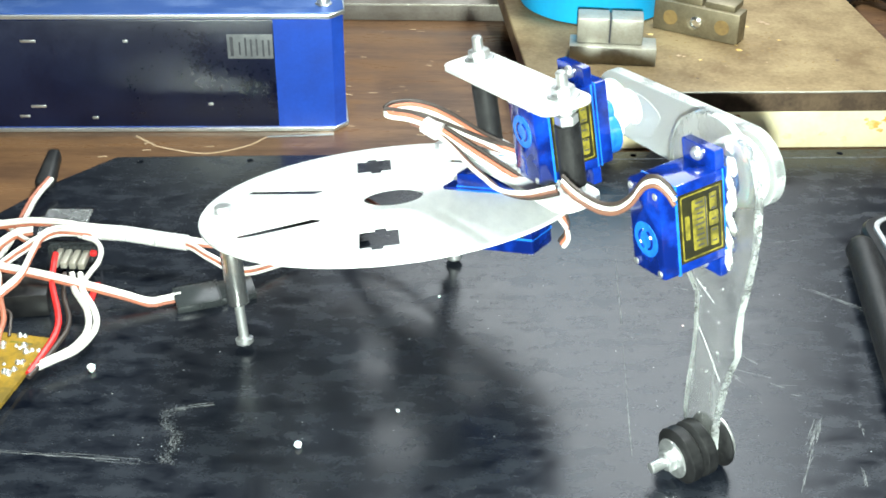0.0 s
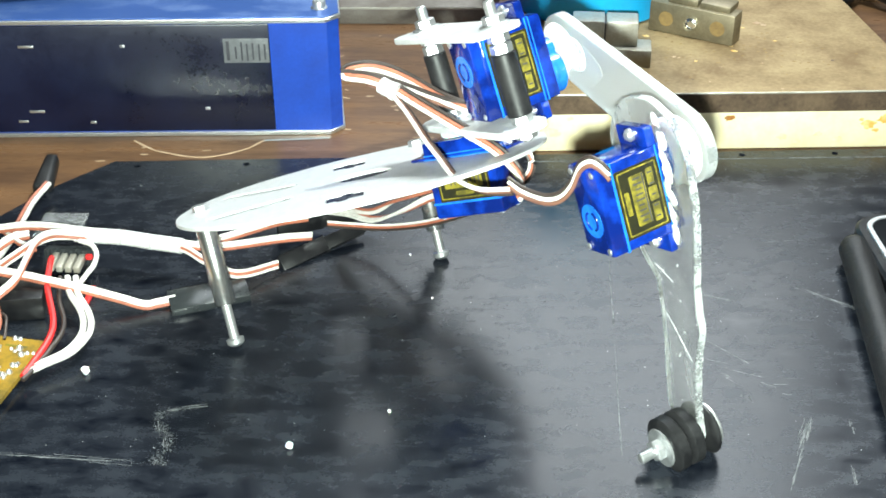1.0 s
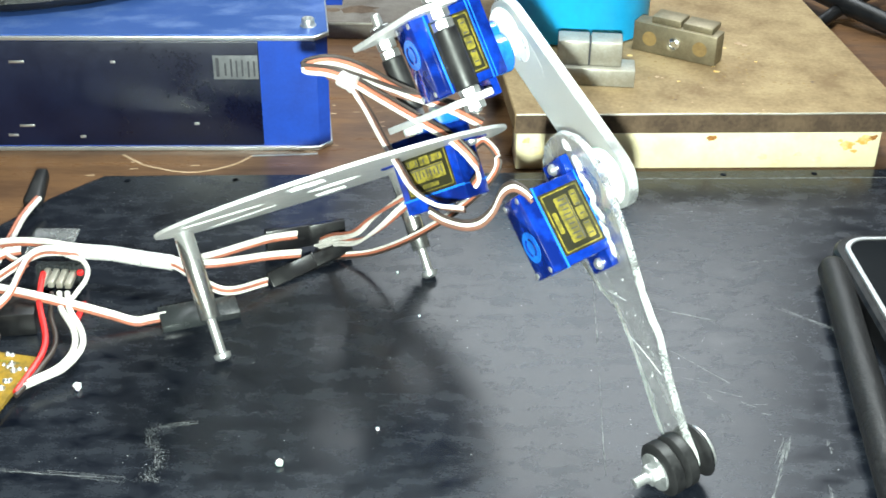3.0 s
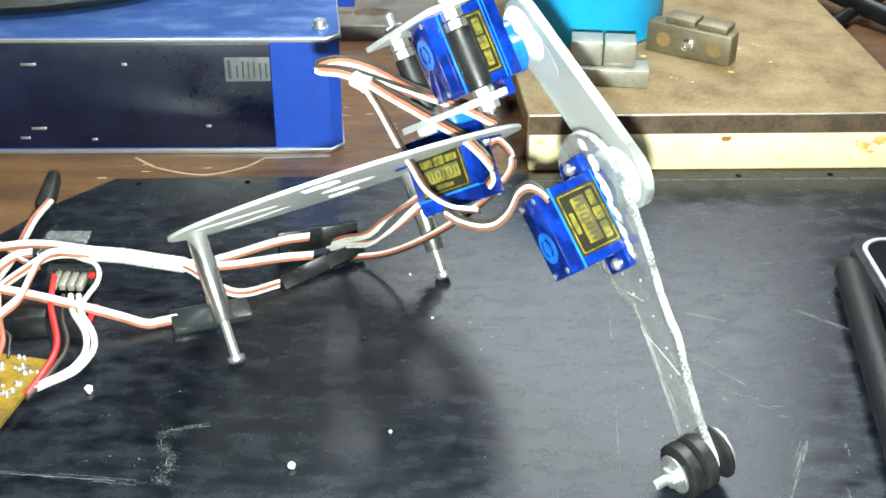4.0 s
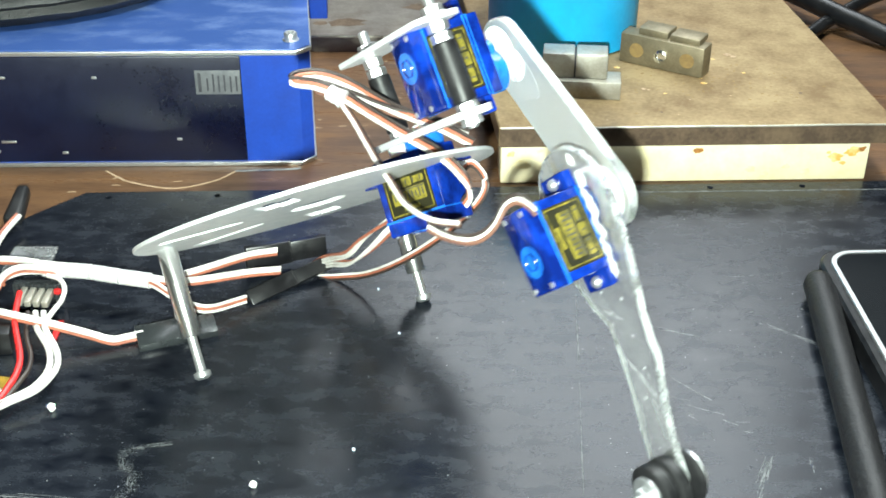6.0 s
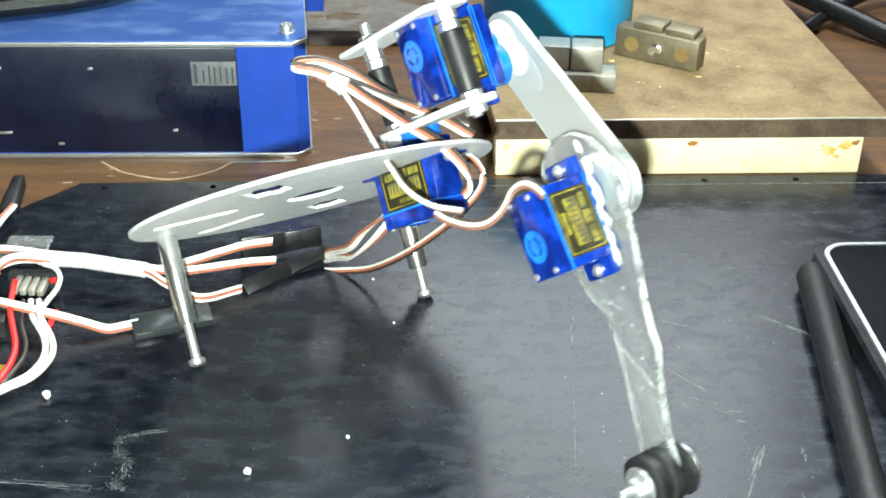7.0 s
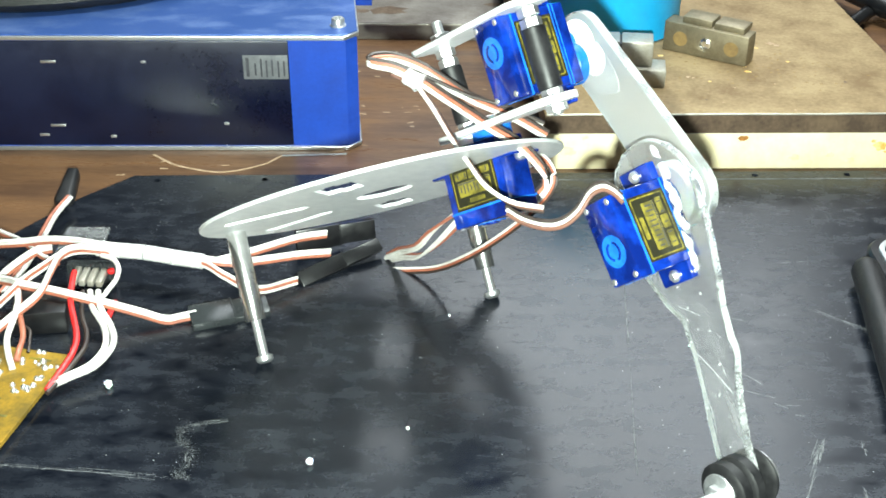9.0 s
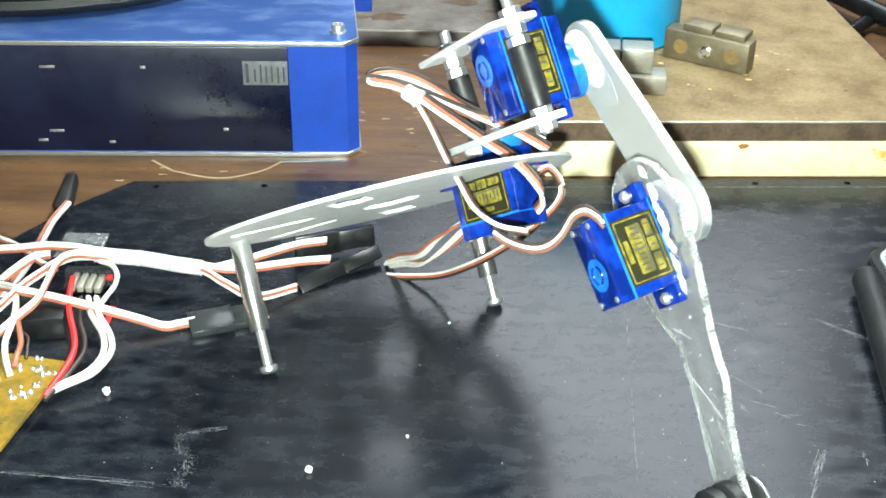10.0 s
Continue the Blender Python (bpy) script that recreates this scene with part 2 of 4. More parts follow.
def sheet(outline, h0, h1, holes=(), axis="z", bm=None, bev=0.0):
    """A flat plate: an outline and holes in the plane, filled and made thick."""
    bm = bm or bmesh.new()
    loops = [[Vector((x, y, 0)) for x, y in loop] for loop in (outline, *holes)]
    low = [[bm.verts.new((v.x, v.y, h0)) for v in loop] for loop in loops]
    high = [[bm.verts.new((v.x, v.y, h1)) for v in loop] for loop in loops]
    fl, fh = [v for l in low for v in l], [v for l in high for v in l]
    for a, b, c in geometry.tessellate_polygon(loops):
        if len({a, b, c}) == 3:
            bm.faces.new((fl[c], fl[b], fl[a]))
            bm.faces.new((fh[a], fh[b], fh[c]))
    for l, h in zip(low, high):
        for k in range(len(l)):
            q = (k + 1) % len(l)
            bm.faces.new((l[k], l[q], h[q], h[k]))
    if bev:
        bmesh.ops.recalc_face_normals(bm, faces=bm.faces)
        es = [e for e in bm.edges if len(e.link_faces) == 2 and e.calc_face_angle() > 1.0 and abs(e.verts[0].co.z - e.verts[1].co.z) < 1e-4]
        bmesh.ops.bevel(bm, geom=es, offset=bev, segments=1, affect="EDGES")
    if axis == "y":
        bmesh.ops.transform(bm, matrix=Matrix(((1, 0, 0, 0), (0, 0, 1, 0), (0, 1, 0, 0), (0, 0, 0, 1))), verts=bm.verts)
    return bm


def arc(cx, cy, r, a0, a1, n=16):
    return [(cx + r * math.cos(radians(a0 + (a1 - a0) * i / n)), cy + r * math.sin(radians(a0 + (a1 - a0) * i / n))) for i in range(n + 1)]


def ring(cx, cy, r, n=40):
    return arc(cx, cy, r, 0, 360 * (1 - 1 / n), n - 1)


def roundrect(x0, y0, x1, y1, r, n=6):
    return arc(x1 - r, y0 + r, r, -90, 0, n) + arc(x1 - r, y1 - r, r, 0, 90, n) + arc(x0 + r, y1 - r, r, 90, 180, n) + arc(x0 + r, y0 + r, r, 180, 270, n)


# ---- the place ----
def structure(name, bm, material, label, category):
    return tagged(part(name, bm, material), label, category, kind="structure")


structure("ground", box(6000, 6000, 40, (0, 1000, -780)), M_WALL, "pale grey workshop floor under the table", "floor")
structure("table_top", box(1400, 900, 30, (0, 440, -18.2), 2), M_TABLE, "scratched dark brown varnished table top", "table top")
for x in (-640, 640):
    for y in (50, 830):
        part("leg", box(60, 60, 727, (x, y, -396.5), 3), M_TABLE, bpy.data.objects["table_top"])
for n, (c, s) in {"wall_back": ((0, 3000, 600), (6000, 60, 2800)), "wall_front": ((0, -2000, 600), (6000, 60, 2800)),
                  "wall_west": ((-3000, 500, 600), (60, 5000, 2800)), "wall_east": ((3000, 500, 600), (60, 5000, 2800))}.items():
    structure(n, box(*s, c), M_WALL, "plain pale workshop wall", "wall")
structure("ceiling", box(6000, 5000, 60, (0, 500, 2030)), M_WALL, "plain pale workshop ceiling", "ceiling")


def board():
    ob = thing("black_board", "scuffed glossy black board with cut corner lying on the table", "board")
    pts = [(-133.4, 431.3), (-150, 413), (-190, 350), (-215, 120), (330, 120), (330, 447.5)]
    holes = [ring(x, y, 1.1, 14) for x, y in ((-124, 427.5), (105.5, 436.3), (141.2, 437.6), (-83, 429), (62, 435))]
    part("panel", sheet(pts, -2.9, 0.0, holes, bev=0.25), M_BOARD, ob)
    strip = [(22, 430.5), (330, 439.5), (330, 440.1), (22, 431.1)]
    part("groove", sheet(strip, 0.0, 0.05), M_CHALK, ob, "pale worn line along the far edge")
    rnd = random.Random(4)
    for x0, y0, x1, y1, w, count in ((94.8, 279, 81.6, 247, 1.5, 12), (93.4, 278, 86, 259, 1.0, 8), (100.8, 261.4, 98.9, 245.9, 0.8, 6), (105.4, 277.5, 104.2, 271, 0.8, 5), (-88, 280, -84, 270, 1.4, 4), (-84, 271, -81, 263, 1.2, 4), (-86, 281, -74, 283, 1.4, 3), (-86, 258.5, -140, 263.5, 0.8, 6),
                                     (47.4, 369.7, 44.3, 323, 0.2, 3), (44.3, 323, 40, 262, 0.2, 3), (63.5, 323, 82, 303, 0.3, 3), (60, 345, 84, 336, 0.5, 3), (100, 372, 118, 374, 0.5, 4), (72, 300, 78, 292, 1.2, 4), (104, 345, 122, 331, 0.6, 3), (60, 312, 86, 300, 5.0, 4), (82, 294, 100, 292, 4.0, 4), (76, 290, 80, 284, 3.0, 4)):
        d = Vector((x1 - x0, y1 - y0, 0))
        side = d.normalized().cross(Vector((0, 0, 1)))
        bm = bmesh.new()
        for k in range(count):
            a = rnd.uniform(0, 0.6)
            b = min(1, a + rnd.uniform(0.08, 0.5) if count > 3 else 1)
            o = side * rnd.gauss(0, 0.45) * w
            tw = side * rnd.gauss(0, 0.3) * w
            tube([Vector((x0, y0, 0)) + d * (a + (b - a) * q / 5) + o + tw * (q / 5) + side * rnd.uniform(-0.12, 0.12) for q in range(6)], rnd.uniform(0.05, 0.14), 5, bm, 0.4)
        tagged(part("scratch", bm, M_CHALK, ob), kind="stuff")
    bm = bmesh.new()
    worn = spline(((-76, 283, 0), (-82, 281.5, 0), (-86.5, 278.5, 0), (-85.5, 274, 0), (-83, 270, 0), (-82, 265.5, 0), (-84, 261, 0), (-82, 258, 0)), 10)
    for k in range(1100):
        q = worn[rnd.randrange(len(worn))]
        x, y, r = q.x + rnd.gauss(0, 1.3), q.y + rnd.gauss(0, 0.6), rnd.uniform(0.03, 0.15)
        lathe([(r, 0), (r * 0.6, 0.03), (0, 0.04)], c=(x, y, 0), n=6, bm=bm)
    for k in range(160):
        x, r = rnd.uniform(-140, -84), rnd.uniform(0.04, 0.16)
        lathe([(r, 0), (r * 0.6, 0.03), (0, 0.04)], c=(x, 258.5 - (x + 86) * 0.09 + rnd.gauss(0, 0.35), 0), n=6, bm=bm)
    tagged(part("worn_patch", bm, M_CHALK, ob, "pale worn patch in the black film"), kind="stuff")
    bm = bmesh.new()
    for k in range(170):
        r = rnd.uniform(0.08, 0.24)
        x, y = rnd.uniform(-120, 125), rnd.uniform(262, 428)
        lathe([(r, 0), (r * 0.7, r * 0.5), (0, r * 0.6)], c=(x, y, 0), n=6, bm=bm)
    for k in range(330):
        cx, cy, sx, sy = ((-122, 408, 11, 9), (-104, 392, 14, 7), (92, 330, 24, 22))[k % 3]
        r, x, y = rnd.uniform(0.05, 0.15), rnd.gauss(cx, sx), rnd.gauss(cy, sy)
        if y < 424 and x + (424 - y) * 0.9 > -128:
            lathe([(r, 0), (r * 0.6, 0.03), (0, 0.04)], c=(x, y, 0), n=5, bm=bm)
    tagged(part("dust", bm, M_DUST_HIGHLIGHT, ob, "fine pale dust"), kind="stuff")
    return ob


board()


def table_scratches():
    """Pale scratches in the varnish, among them one long bow, and a painted highlight."""
    ob = thing("varnish_scratch", "pale curved scratch in the brown varnish", "scratch")
    bow = spline(((-131.4, 455.2, -3.1), (-125.1, 449.4, -3.1), (-118.5, 445.1, -3.1), (-102, 440.6, -3.1), (-87.2, 446.8, -3.1), (-79.5, 455.6, -3.1)), 8)
    part("bow", tube(bow, 0.55, 6, flat=0.25), M_PALE, ob)
    # straight highlight on the varnish, put in as a pale flat strip
    part("highlight_streak", tube([Vector((-80, 455.2, -3.1)), Vector((-66, 456.2, -3.1)), Vector((-54, 457.4, -3.1))], 0.7, 6, flat=0.2), M_DUST_HIGHLIGHT, ob, "pale straight highlight on the varnish")
    rnd = random.Random(12)
    for k in range(46):
        x, y, a, l = rnd.uniform(-60, 18), rnd.uniform(455, 570), rnd.uniform(-0.6, 0.6), rnd.uniform(0.6, 4)
        if k > 34:
            x, y = rnd.uniform(-170, -60), rnd.uniform(425, 452)
        part("nick", tube([Vector((x, y, -3.14)), Vector((x + l * math.cos(a), y + l * math.sin(a), -3.14))], rnd.uniform(0.2, 0.5), 6, flat=0.25), M_PALE, ob)


table_scratches()


def crumb(x, y, r):
    bm = bmesh.new()
    bmesh.ops.create_icosphere(bm, subdivisions=2, radius=r)
    for v in bm.verts:
        v.co *= 1 + 0.6 * noise.noise(v.co * 1.7 + Vector((x, y, 0)))
    ob = part("crumb", bm, M_WHITE, at=mpose(x, y, r * 0.85))
    return tagged(ob, "tiny white plastic crumb lying on the black board", "crumb", "crumbs on the board")


for x, y, r in ((-48.9, 264.9, 1.15), (-111.9, 298.0, 1.25), (-22.7, 280.2, 0.5), (-11.5, 337.2, 0.42), (-19.2, 363.4, 0.4), (63, 322, 0.3)):
    crumb(x, y, r)


def blue_box():
    """A long metal case with a recessed dark front between two bright lips."""
    ob = thing("instrument_case", "blue metal instrument case with dark glossy front panel", "equipment case", mpose(-49, 461.5, -3.2, 0, 0, 1.1))
    w, d, h = 420, 330, 49
    out = [(-w, 0), (-4.2, 0), (0, 4.6), (-30, d), (-w, d)]
    part("body", sheet(out, 1.8, h - 1.8), M_BOX, ob)
    part("front_panel", box(w - 27.5, 1.2, 44.6, (-(w + 25.5) / 2, -0.1, h / 2), 0.3), M_PANEL, ob, "dark glossy front panel")
    lip = [(-w, -1.2), (-4.7, -1.2), (0.8, 4.4), (-29.2, d), (-w, d)]
    part("bottom_plate", sheet(lip, 0.0, 1.8, bev=0.3), M_ALU, ob, "bright aluminium bottom plate")
    part("top_rim", sheet(lip, h - 1.8, h, bev=0.3), M_ALU, ob, "bright aluminium rim")
    top = [(-w, -0.5), (-5.0, -0.5), (0.2, 4.8), (-29.8, d), (-w, d)]
    part("top_plate", sheet(top, h, h + 0.5, bev=0.15), M_BOXTOP, ob, "brushed blue top plate")
    for x, y in ((-7.5, 9.5),):
        s = part("screw", lathe([(0, 0), (2.6, 0), (2.6, 2.6), (2.2, 3.1), (1.4, 3.1), (1.3, 1.4), (0, 1.4)], c=(x, y, h + 0.5)), M_ZINC, ob, "socket head screw")
        part("washer", cyl(3.3, 0, 0.5, c=(x, y, h + 0.45)), M_ZINC, s)
    lab = part("label", box(17.5, 0.3, 10, (-35.6, -0.85, 36.2), 0.1), M_PAPER, ob, "grey printed label")
    rnd = random.Random(2)
    for i, x in enumerate((-42.6, -39.6, -37.3, -35.2, -33.0, -30.6, -28.4)):
        part("print_bar", box(0.7 + 0.5 * (i == 0), 0.12, rnd.uniform(5, 8), (x, -1.05, 35.8 + rnd.uniform(-0.5, 0.5))), M_INK, lab)
    for x, z, s in ((-120, 38.5, 6), (-120, 11.2, 6), (-83, 38.4, 2), (-52.7, 12, 2), (-98.5, 6.3, 2.4), (-126, 7, 4)):
        part("slot_rivet", box(s, 0.5, 1.1, (x, -0.9, z), 0.2), M_ALU, ob)
    part("rear_flange", box(15, 6, 26, (-4.5, 70, 49), 0.5), M_BOX, ob, "deep blue rear flange")
    part("corner_foot", cyl(2.2, -0.05, 0.9, c=(-5, 5, -0.9)), M_BLACK, ob)
    return ob


blue_box()


def black_pouch():
    bm = lathe([(0, 0), (46, 0), (50, 2), (51.5, 5), (50, 8), (52, 10), (51, 13), (40, 20), (0, 24)], n=60)
    for v in bm.verts:
        v.co.x *= 1.6
        v.co += Vector((0, 0, 1)) * 0.5 * noise.noise(v.co * 0.2)
    return tagged(part("black_pouch", bm, M_GRAIN, at=mpose(-190, 527, 46.4, 0, 0, 6)), "black woven fabric pouch lying on the blue case", "pouch")


black_pouch()


def steel_back():
    ob = thing("steel_flat", "grey scaled flat steel slab lying on the table", "steel slab", mpose(10, 578, -3.2, 0, 0, -0.6))
    part("slab", box(290, 90, 9, (0, 45, 4.5), 0.8), M_GREYSTEEL, ob)
    part("mill_edge", box(289, 0.4, 1.0, (0, -0.1, 8.0), 0.1), M_JAW, ob, "worn bright edge")
    rnd = random.Random(21)
    for k in range(14):
        x, y, r = rnd.uniform(-120, 120), rnd.uniform(6, 60), rnd.uniform(2, 7)
        part("scale_patch", sheet([(x + r * 1.6 * rnd.uniform(0.6, 1.1) * math.cos(q), y + r * rnd.uniform(0.6, 1.1) * math.sin(q)) for q in [m * 0.45 for m in range(14)]], 9.0, 9.05), M_STEELEDGE, ob)
    return ob


steel_back()


def steel_plate():
    ob = thing("steel_plate", "rusty brown surface plate resting on an ivory bar", "steel plate")
    out = [(24.0, 444.0), (178, 448.6), (157, 660), (6, 660)]
    part("slab", sheet(out, 13.2, 21.6, bev=0.5), M_STEEL, ob)
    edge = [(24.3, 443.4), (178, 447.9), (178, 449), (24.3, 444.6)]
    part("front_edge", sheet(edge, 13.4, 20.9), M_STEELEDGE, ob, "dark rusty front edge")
    # pale bead stands for the worn edge and the highlight along it
    part("worn_edge_glint", tube([Vector((24.6 + 15.3 * k, 443.75 + 0.456 * k + 0.12 * math.sin(k * 2.3), 21.25 + 0.1 * math.sin(k * 1.7))) for k in range(11)], 0.42, 8), M_JAW, ob, "worn upper edge with its whitish highlight")
    rnd = random.Random(9)

    def spot(name, x, y, size, h, material):
        part(name, sheet([(x + r * math.cos(a), y + r * 0.8 * math.sin(a)) for a, r in [(k * 0.45, size * rnd.uniform(0.45, 1.1)) for k in range(14)]], 21.6, 21.6 + h, axis="z"), material, ob)

    for x, y, size in ((75.7, 502.5, 1.6), (109.5, 486.3, 1.5), (109.2, 491.4, 0.9), (117.5, 511.6, 1.0), (128, 497, 0.9), (92, 476, 0.8)):
        spot("rust_spot", x, y, size, 0.06, M_ORANGE)
    for x, y, size in ((124.5, 516.5, 2.2), (127, 514.6, 1.6), (84.1, 480.4, 1.2), (86, 479.4, 0.9), (101, 470, 0.5), (118, 474, 0.5), (94.2, 455.8, 0.5), (121, 449.4, 0.7), (66, 451, 0.5)):
        spot("pale_flake", x, y, size, 0.14, M_PALE)
    for x, y, size in ((146.8, 476.4, 1.3), (53.2, 457.4, 1.2), (87.9, 458.3, 0.9)):
        spot("dark_stain", x, y, size, 0.03, M_STEELEDGE)
    bm = bmesh.new()
    for k in range(150):
        x, y, r = rnd.gauss(112, 26), rnd.gauss(488, 14), rnd.uniform(0.15, 0.75)
        if 446.5 < y < 530 and 30 < x < 170:
            sheet([(x + r * rnd.uniform(0.6, 1.2) * math.cos(q), y + r * 0.7 * rnd.uniform(0.6, 1.2) * math.sin(q)) for q in [m * 0.9 for m in range(7)]], 21.6, 21.64, bm=bm)
    tagged(part("rust_speckle", bm, M_OCHRE, ob, "ochre rust speckles"), kind="stuff")
    return ob


steel_plate()


def ivory_bar():
    ob = thing("ivory_bar", "stained ivory plastic bar propping up the steel plate", "plastic bar", mpose(25.0, 445.2, -3.1, 0, 0, 1.6))
    part("bar", box(144, 16, 16.2, (72, 8, 8.1), 0.7), M_BAR, ob)
    rnd = random.Random(5)
    for x, z, s, m in ((76.5, 13.2, 2.5, M_RUST), (131, 9.6, 3.4, M_ORANGE), (137, 12.4, 3.6, M_ORANGE), (141, 13.4, 2.2, M_RUST), (134, 7.4, 1.4, M_ORANGE), (128, 12, 1.2, M_ORANGE), (98, 5.0, 2.4, M_YELLOWED), (104, 3.4, 3.0, M_YELLOWED), (112, 6.0, 2.0, M_YELLOWED), (120, 3.6, 2.4, M_YELLOWED), (8, 8.0, 4.0, M_YELLOWED), (4, 12.6, 2.2, M_ORANGE), (15, 14.0, 2.0, M_YELLOWED)):
        pts = [(x + s * rnd.uniform(0.45, 1.15) * math.cos(k * 0.45), z + 0.62 * s * rnd.uniform(0.45, 1.15) * math.sin(k * 0.45)) for k in range(14)]
        part("rust_stain", sheet(pts, -0.06, 0.0, axis="y"), m, ob, "orange rust stain" if m is not M_YELLOWED else "yellowed patch")
    return ob


ivory_bar()


def cyan_tub():
    ob = thing("cyan_tub", "bright cyan plastic tub standing on the steel plate", "tub", mpose(55.7, 542.3, 21.6))
    part("wall", lathe([(0, 0), (31, 0), (32.4, 0.8), (32.8, 2), (33, 26), (33.4, 26.6), (33.4, 27.6), (33.2, 28.2), (33.4, 60), (32, 60), (31, 2), (0, 2)], n=64), M_CYAN, ob)
    part("rim", lathe([(31.5, 59), (34.4, 59), (34.6, 62), (31.5, 62)], n=64), M_CYAN, ob)
    return ob


cyan_tub()


def steel_blocks():
    a = tagged(part("steel_bar", box(34, 12, 7.2, (0, 0, 3.6), 0.35), M_JAW, at=mpose(56.7, 476.9, 21.6, 0, 0, -6)), "bright ground steel parallel lying flat", "steel bar")
    ob = thing("steel_block", "small grooved steel block set on the bar", "steel block", mpose(55.5, 479.8, 28.8, 0, 0, -6))
    part("half", box(12.6, 11, 10.2, (-6.6, 0, 5.1), 0.6), M_JAW, ob)
    part("half", box(12.6, 11, 10.2, (6.6, 0, 5.1), 0.6), M_JAW, ob)
    part("web", box(1.2, 9.6, 9.0, (0, 0, 4.6)), M_INK, ob)
    j = thing("vice_jaw", "oily old steel vice jaw with a countersunk screw hole", "vice jaw", mpose(95.6, 504.2, 21.6, 0, 0, -31))
    part("block", box(37, 9, 12.8, (0, 0, 6.4), 0.5), M_JAWOLD, j)
    part("step", box(13, 10, 3.0, (-5, 2.5, 14.2), 0.4), M_JAWOLD, j)
    part("step", box(13, 10, 2.6, (9, 2.5, 14.0), 0.4), M_JAWOLD, j)
    part("screw", lathe([(0, -0.3), (1.3, -0.3), (1.5, -0.1), (2.9, 0.35), (3.1, 0.25), (3.1, -0.5)], "y", (0, -4.7, 6.2), 24), M_CHROME, j, "bright screw in its hole")
    for x in (-11, 11.5):
        part("bore", cyl(3.2, -0.1, 0.08, "y", (x, -4.55, 6.2)), M_OCHRE, j)
    return a


steel_blocks()


def power_cable(name, pts, r):
    return tagged(part(name, tube(spline(pts, 10), r, 12), M_BLACKPL), "thick black power cable lying behind the plate", "cable", "black cables")


power_cable("power_cable", ((165, 660, 8), (184, 628, 8), (205, 600, 5), (235, 572, 1), (300, 540, 1)), 5.0)
power_cable("power_cable", ((300, 640, 6), (240, 640, 7), (200, 612, 3), (180, 590, 1)), 3.4)


def phone():
    ob = thing("phone", "black phone with a silver rim lying face up", "phone", mpose(128.6, 376.5, 0.2, 0, 0, 2.0))
    w, l = 72, 140
    part("case", sheet(roundrect(0, -l, w, 0, 11, 10), 0, 8.4, bev=1.0), M_BLACKPL, ob, "black rubbery case")
    part("rim", sheet(roundrect(3.2, -l + 3.2, w - 3.2, -3.2, 9, 10), 8.2, 9.4, [roundrect(5.0, -l + 5.0, w - 5.0, -5.0, 7.4, 10)], bev=0.2), M_ALU, ob, "silver rim")
    part("screen", sheet(roundrect(5.1, -l + 5.1, w - 5.1, -5.1, 7.3, 10), 8.2, 9.1), M_GLASS, ob, "black glass screen")
    return ob


phone()


def black_case():
    """A long padded tube with rounded ends beside the phone."""
    ob = thing("padded_tube", "grained black padded tube lying beside the phone", "case")
    line = [Vector((127.0, 359.5, 4.8)), Vector((126.8, 357, 5.0)), Vector((125.0, 340, 5.1)), Vector((116.6, 265, 5.2)), Vector((108.0, 190, 5.2))]
    bm = bmesh.new()
    tube(spline([tuple(v) for v in line], 8), 5.0, 18, bm)
    part("sleeve", bm, M_GRAIN, ob)
    part("stud", cyl(1.5, 0, 1.2, c=(128.3, 361.2, 6.2)), M_ZINC, ob, "small bright metal stud")
    return ob


black_case()


# ---- wires ----
def ribbon(name, pts, r, colours, parent=None, spread=(0, 0, 1), twist=0.0, sub="wire"):
    """A flat lead of parallel wires along a line; returns its wires."""
    line = spline(pts, 8)
    made = []
    n = len(colours)
    for i, c in enumerate(colours):
        o = []
        for k, q in enumerate(line):
            d = (line[min(k + 1, len(line) - 1)] - line[max(k - 1, 0)]).normalized()
            s = Vector(spread)
            s = (s - d * s.dot(d))
            s = s.normalized() if s.length > 0.05 else Vector((0, 1, 0))
            if twist:
                s = Matrix.Rotation(twist * k / len(line), 3, d) @ s
            o.append(q + s * (i - (n - 1) / 2) * r * 1.95)
        made.append(part(sub, tube(o, r, 8), c, parent))
    return made


TRIO = (M_WBLACK, M_WRED, M_WWHITE)
PALE = (M_WRED, M_WWHITE, M_WWHITE)


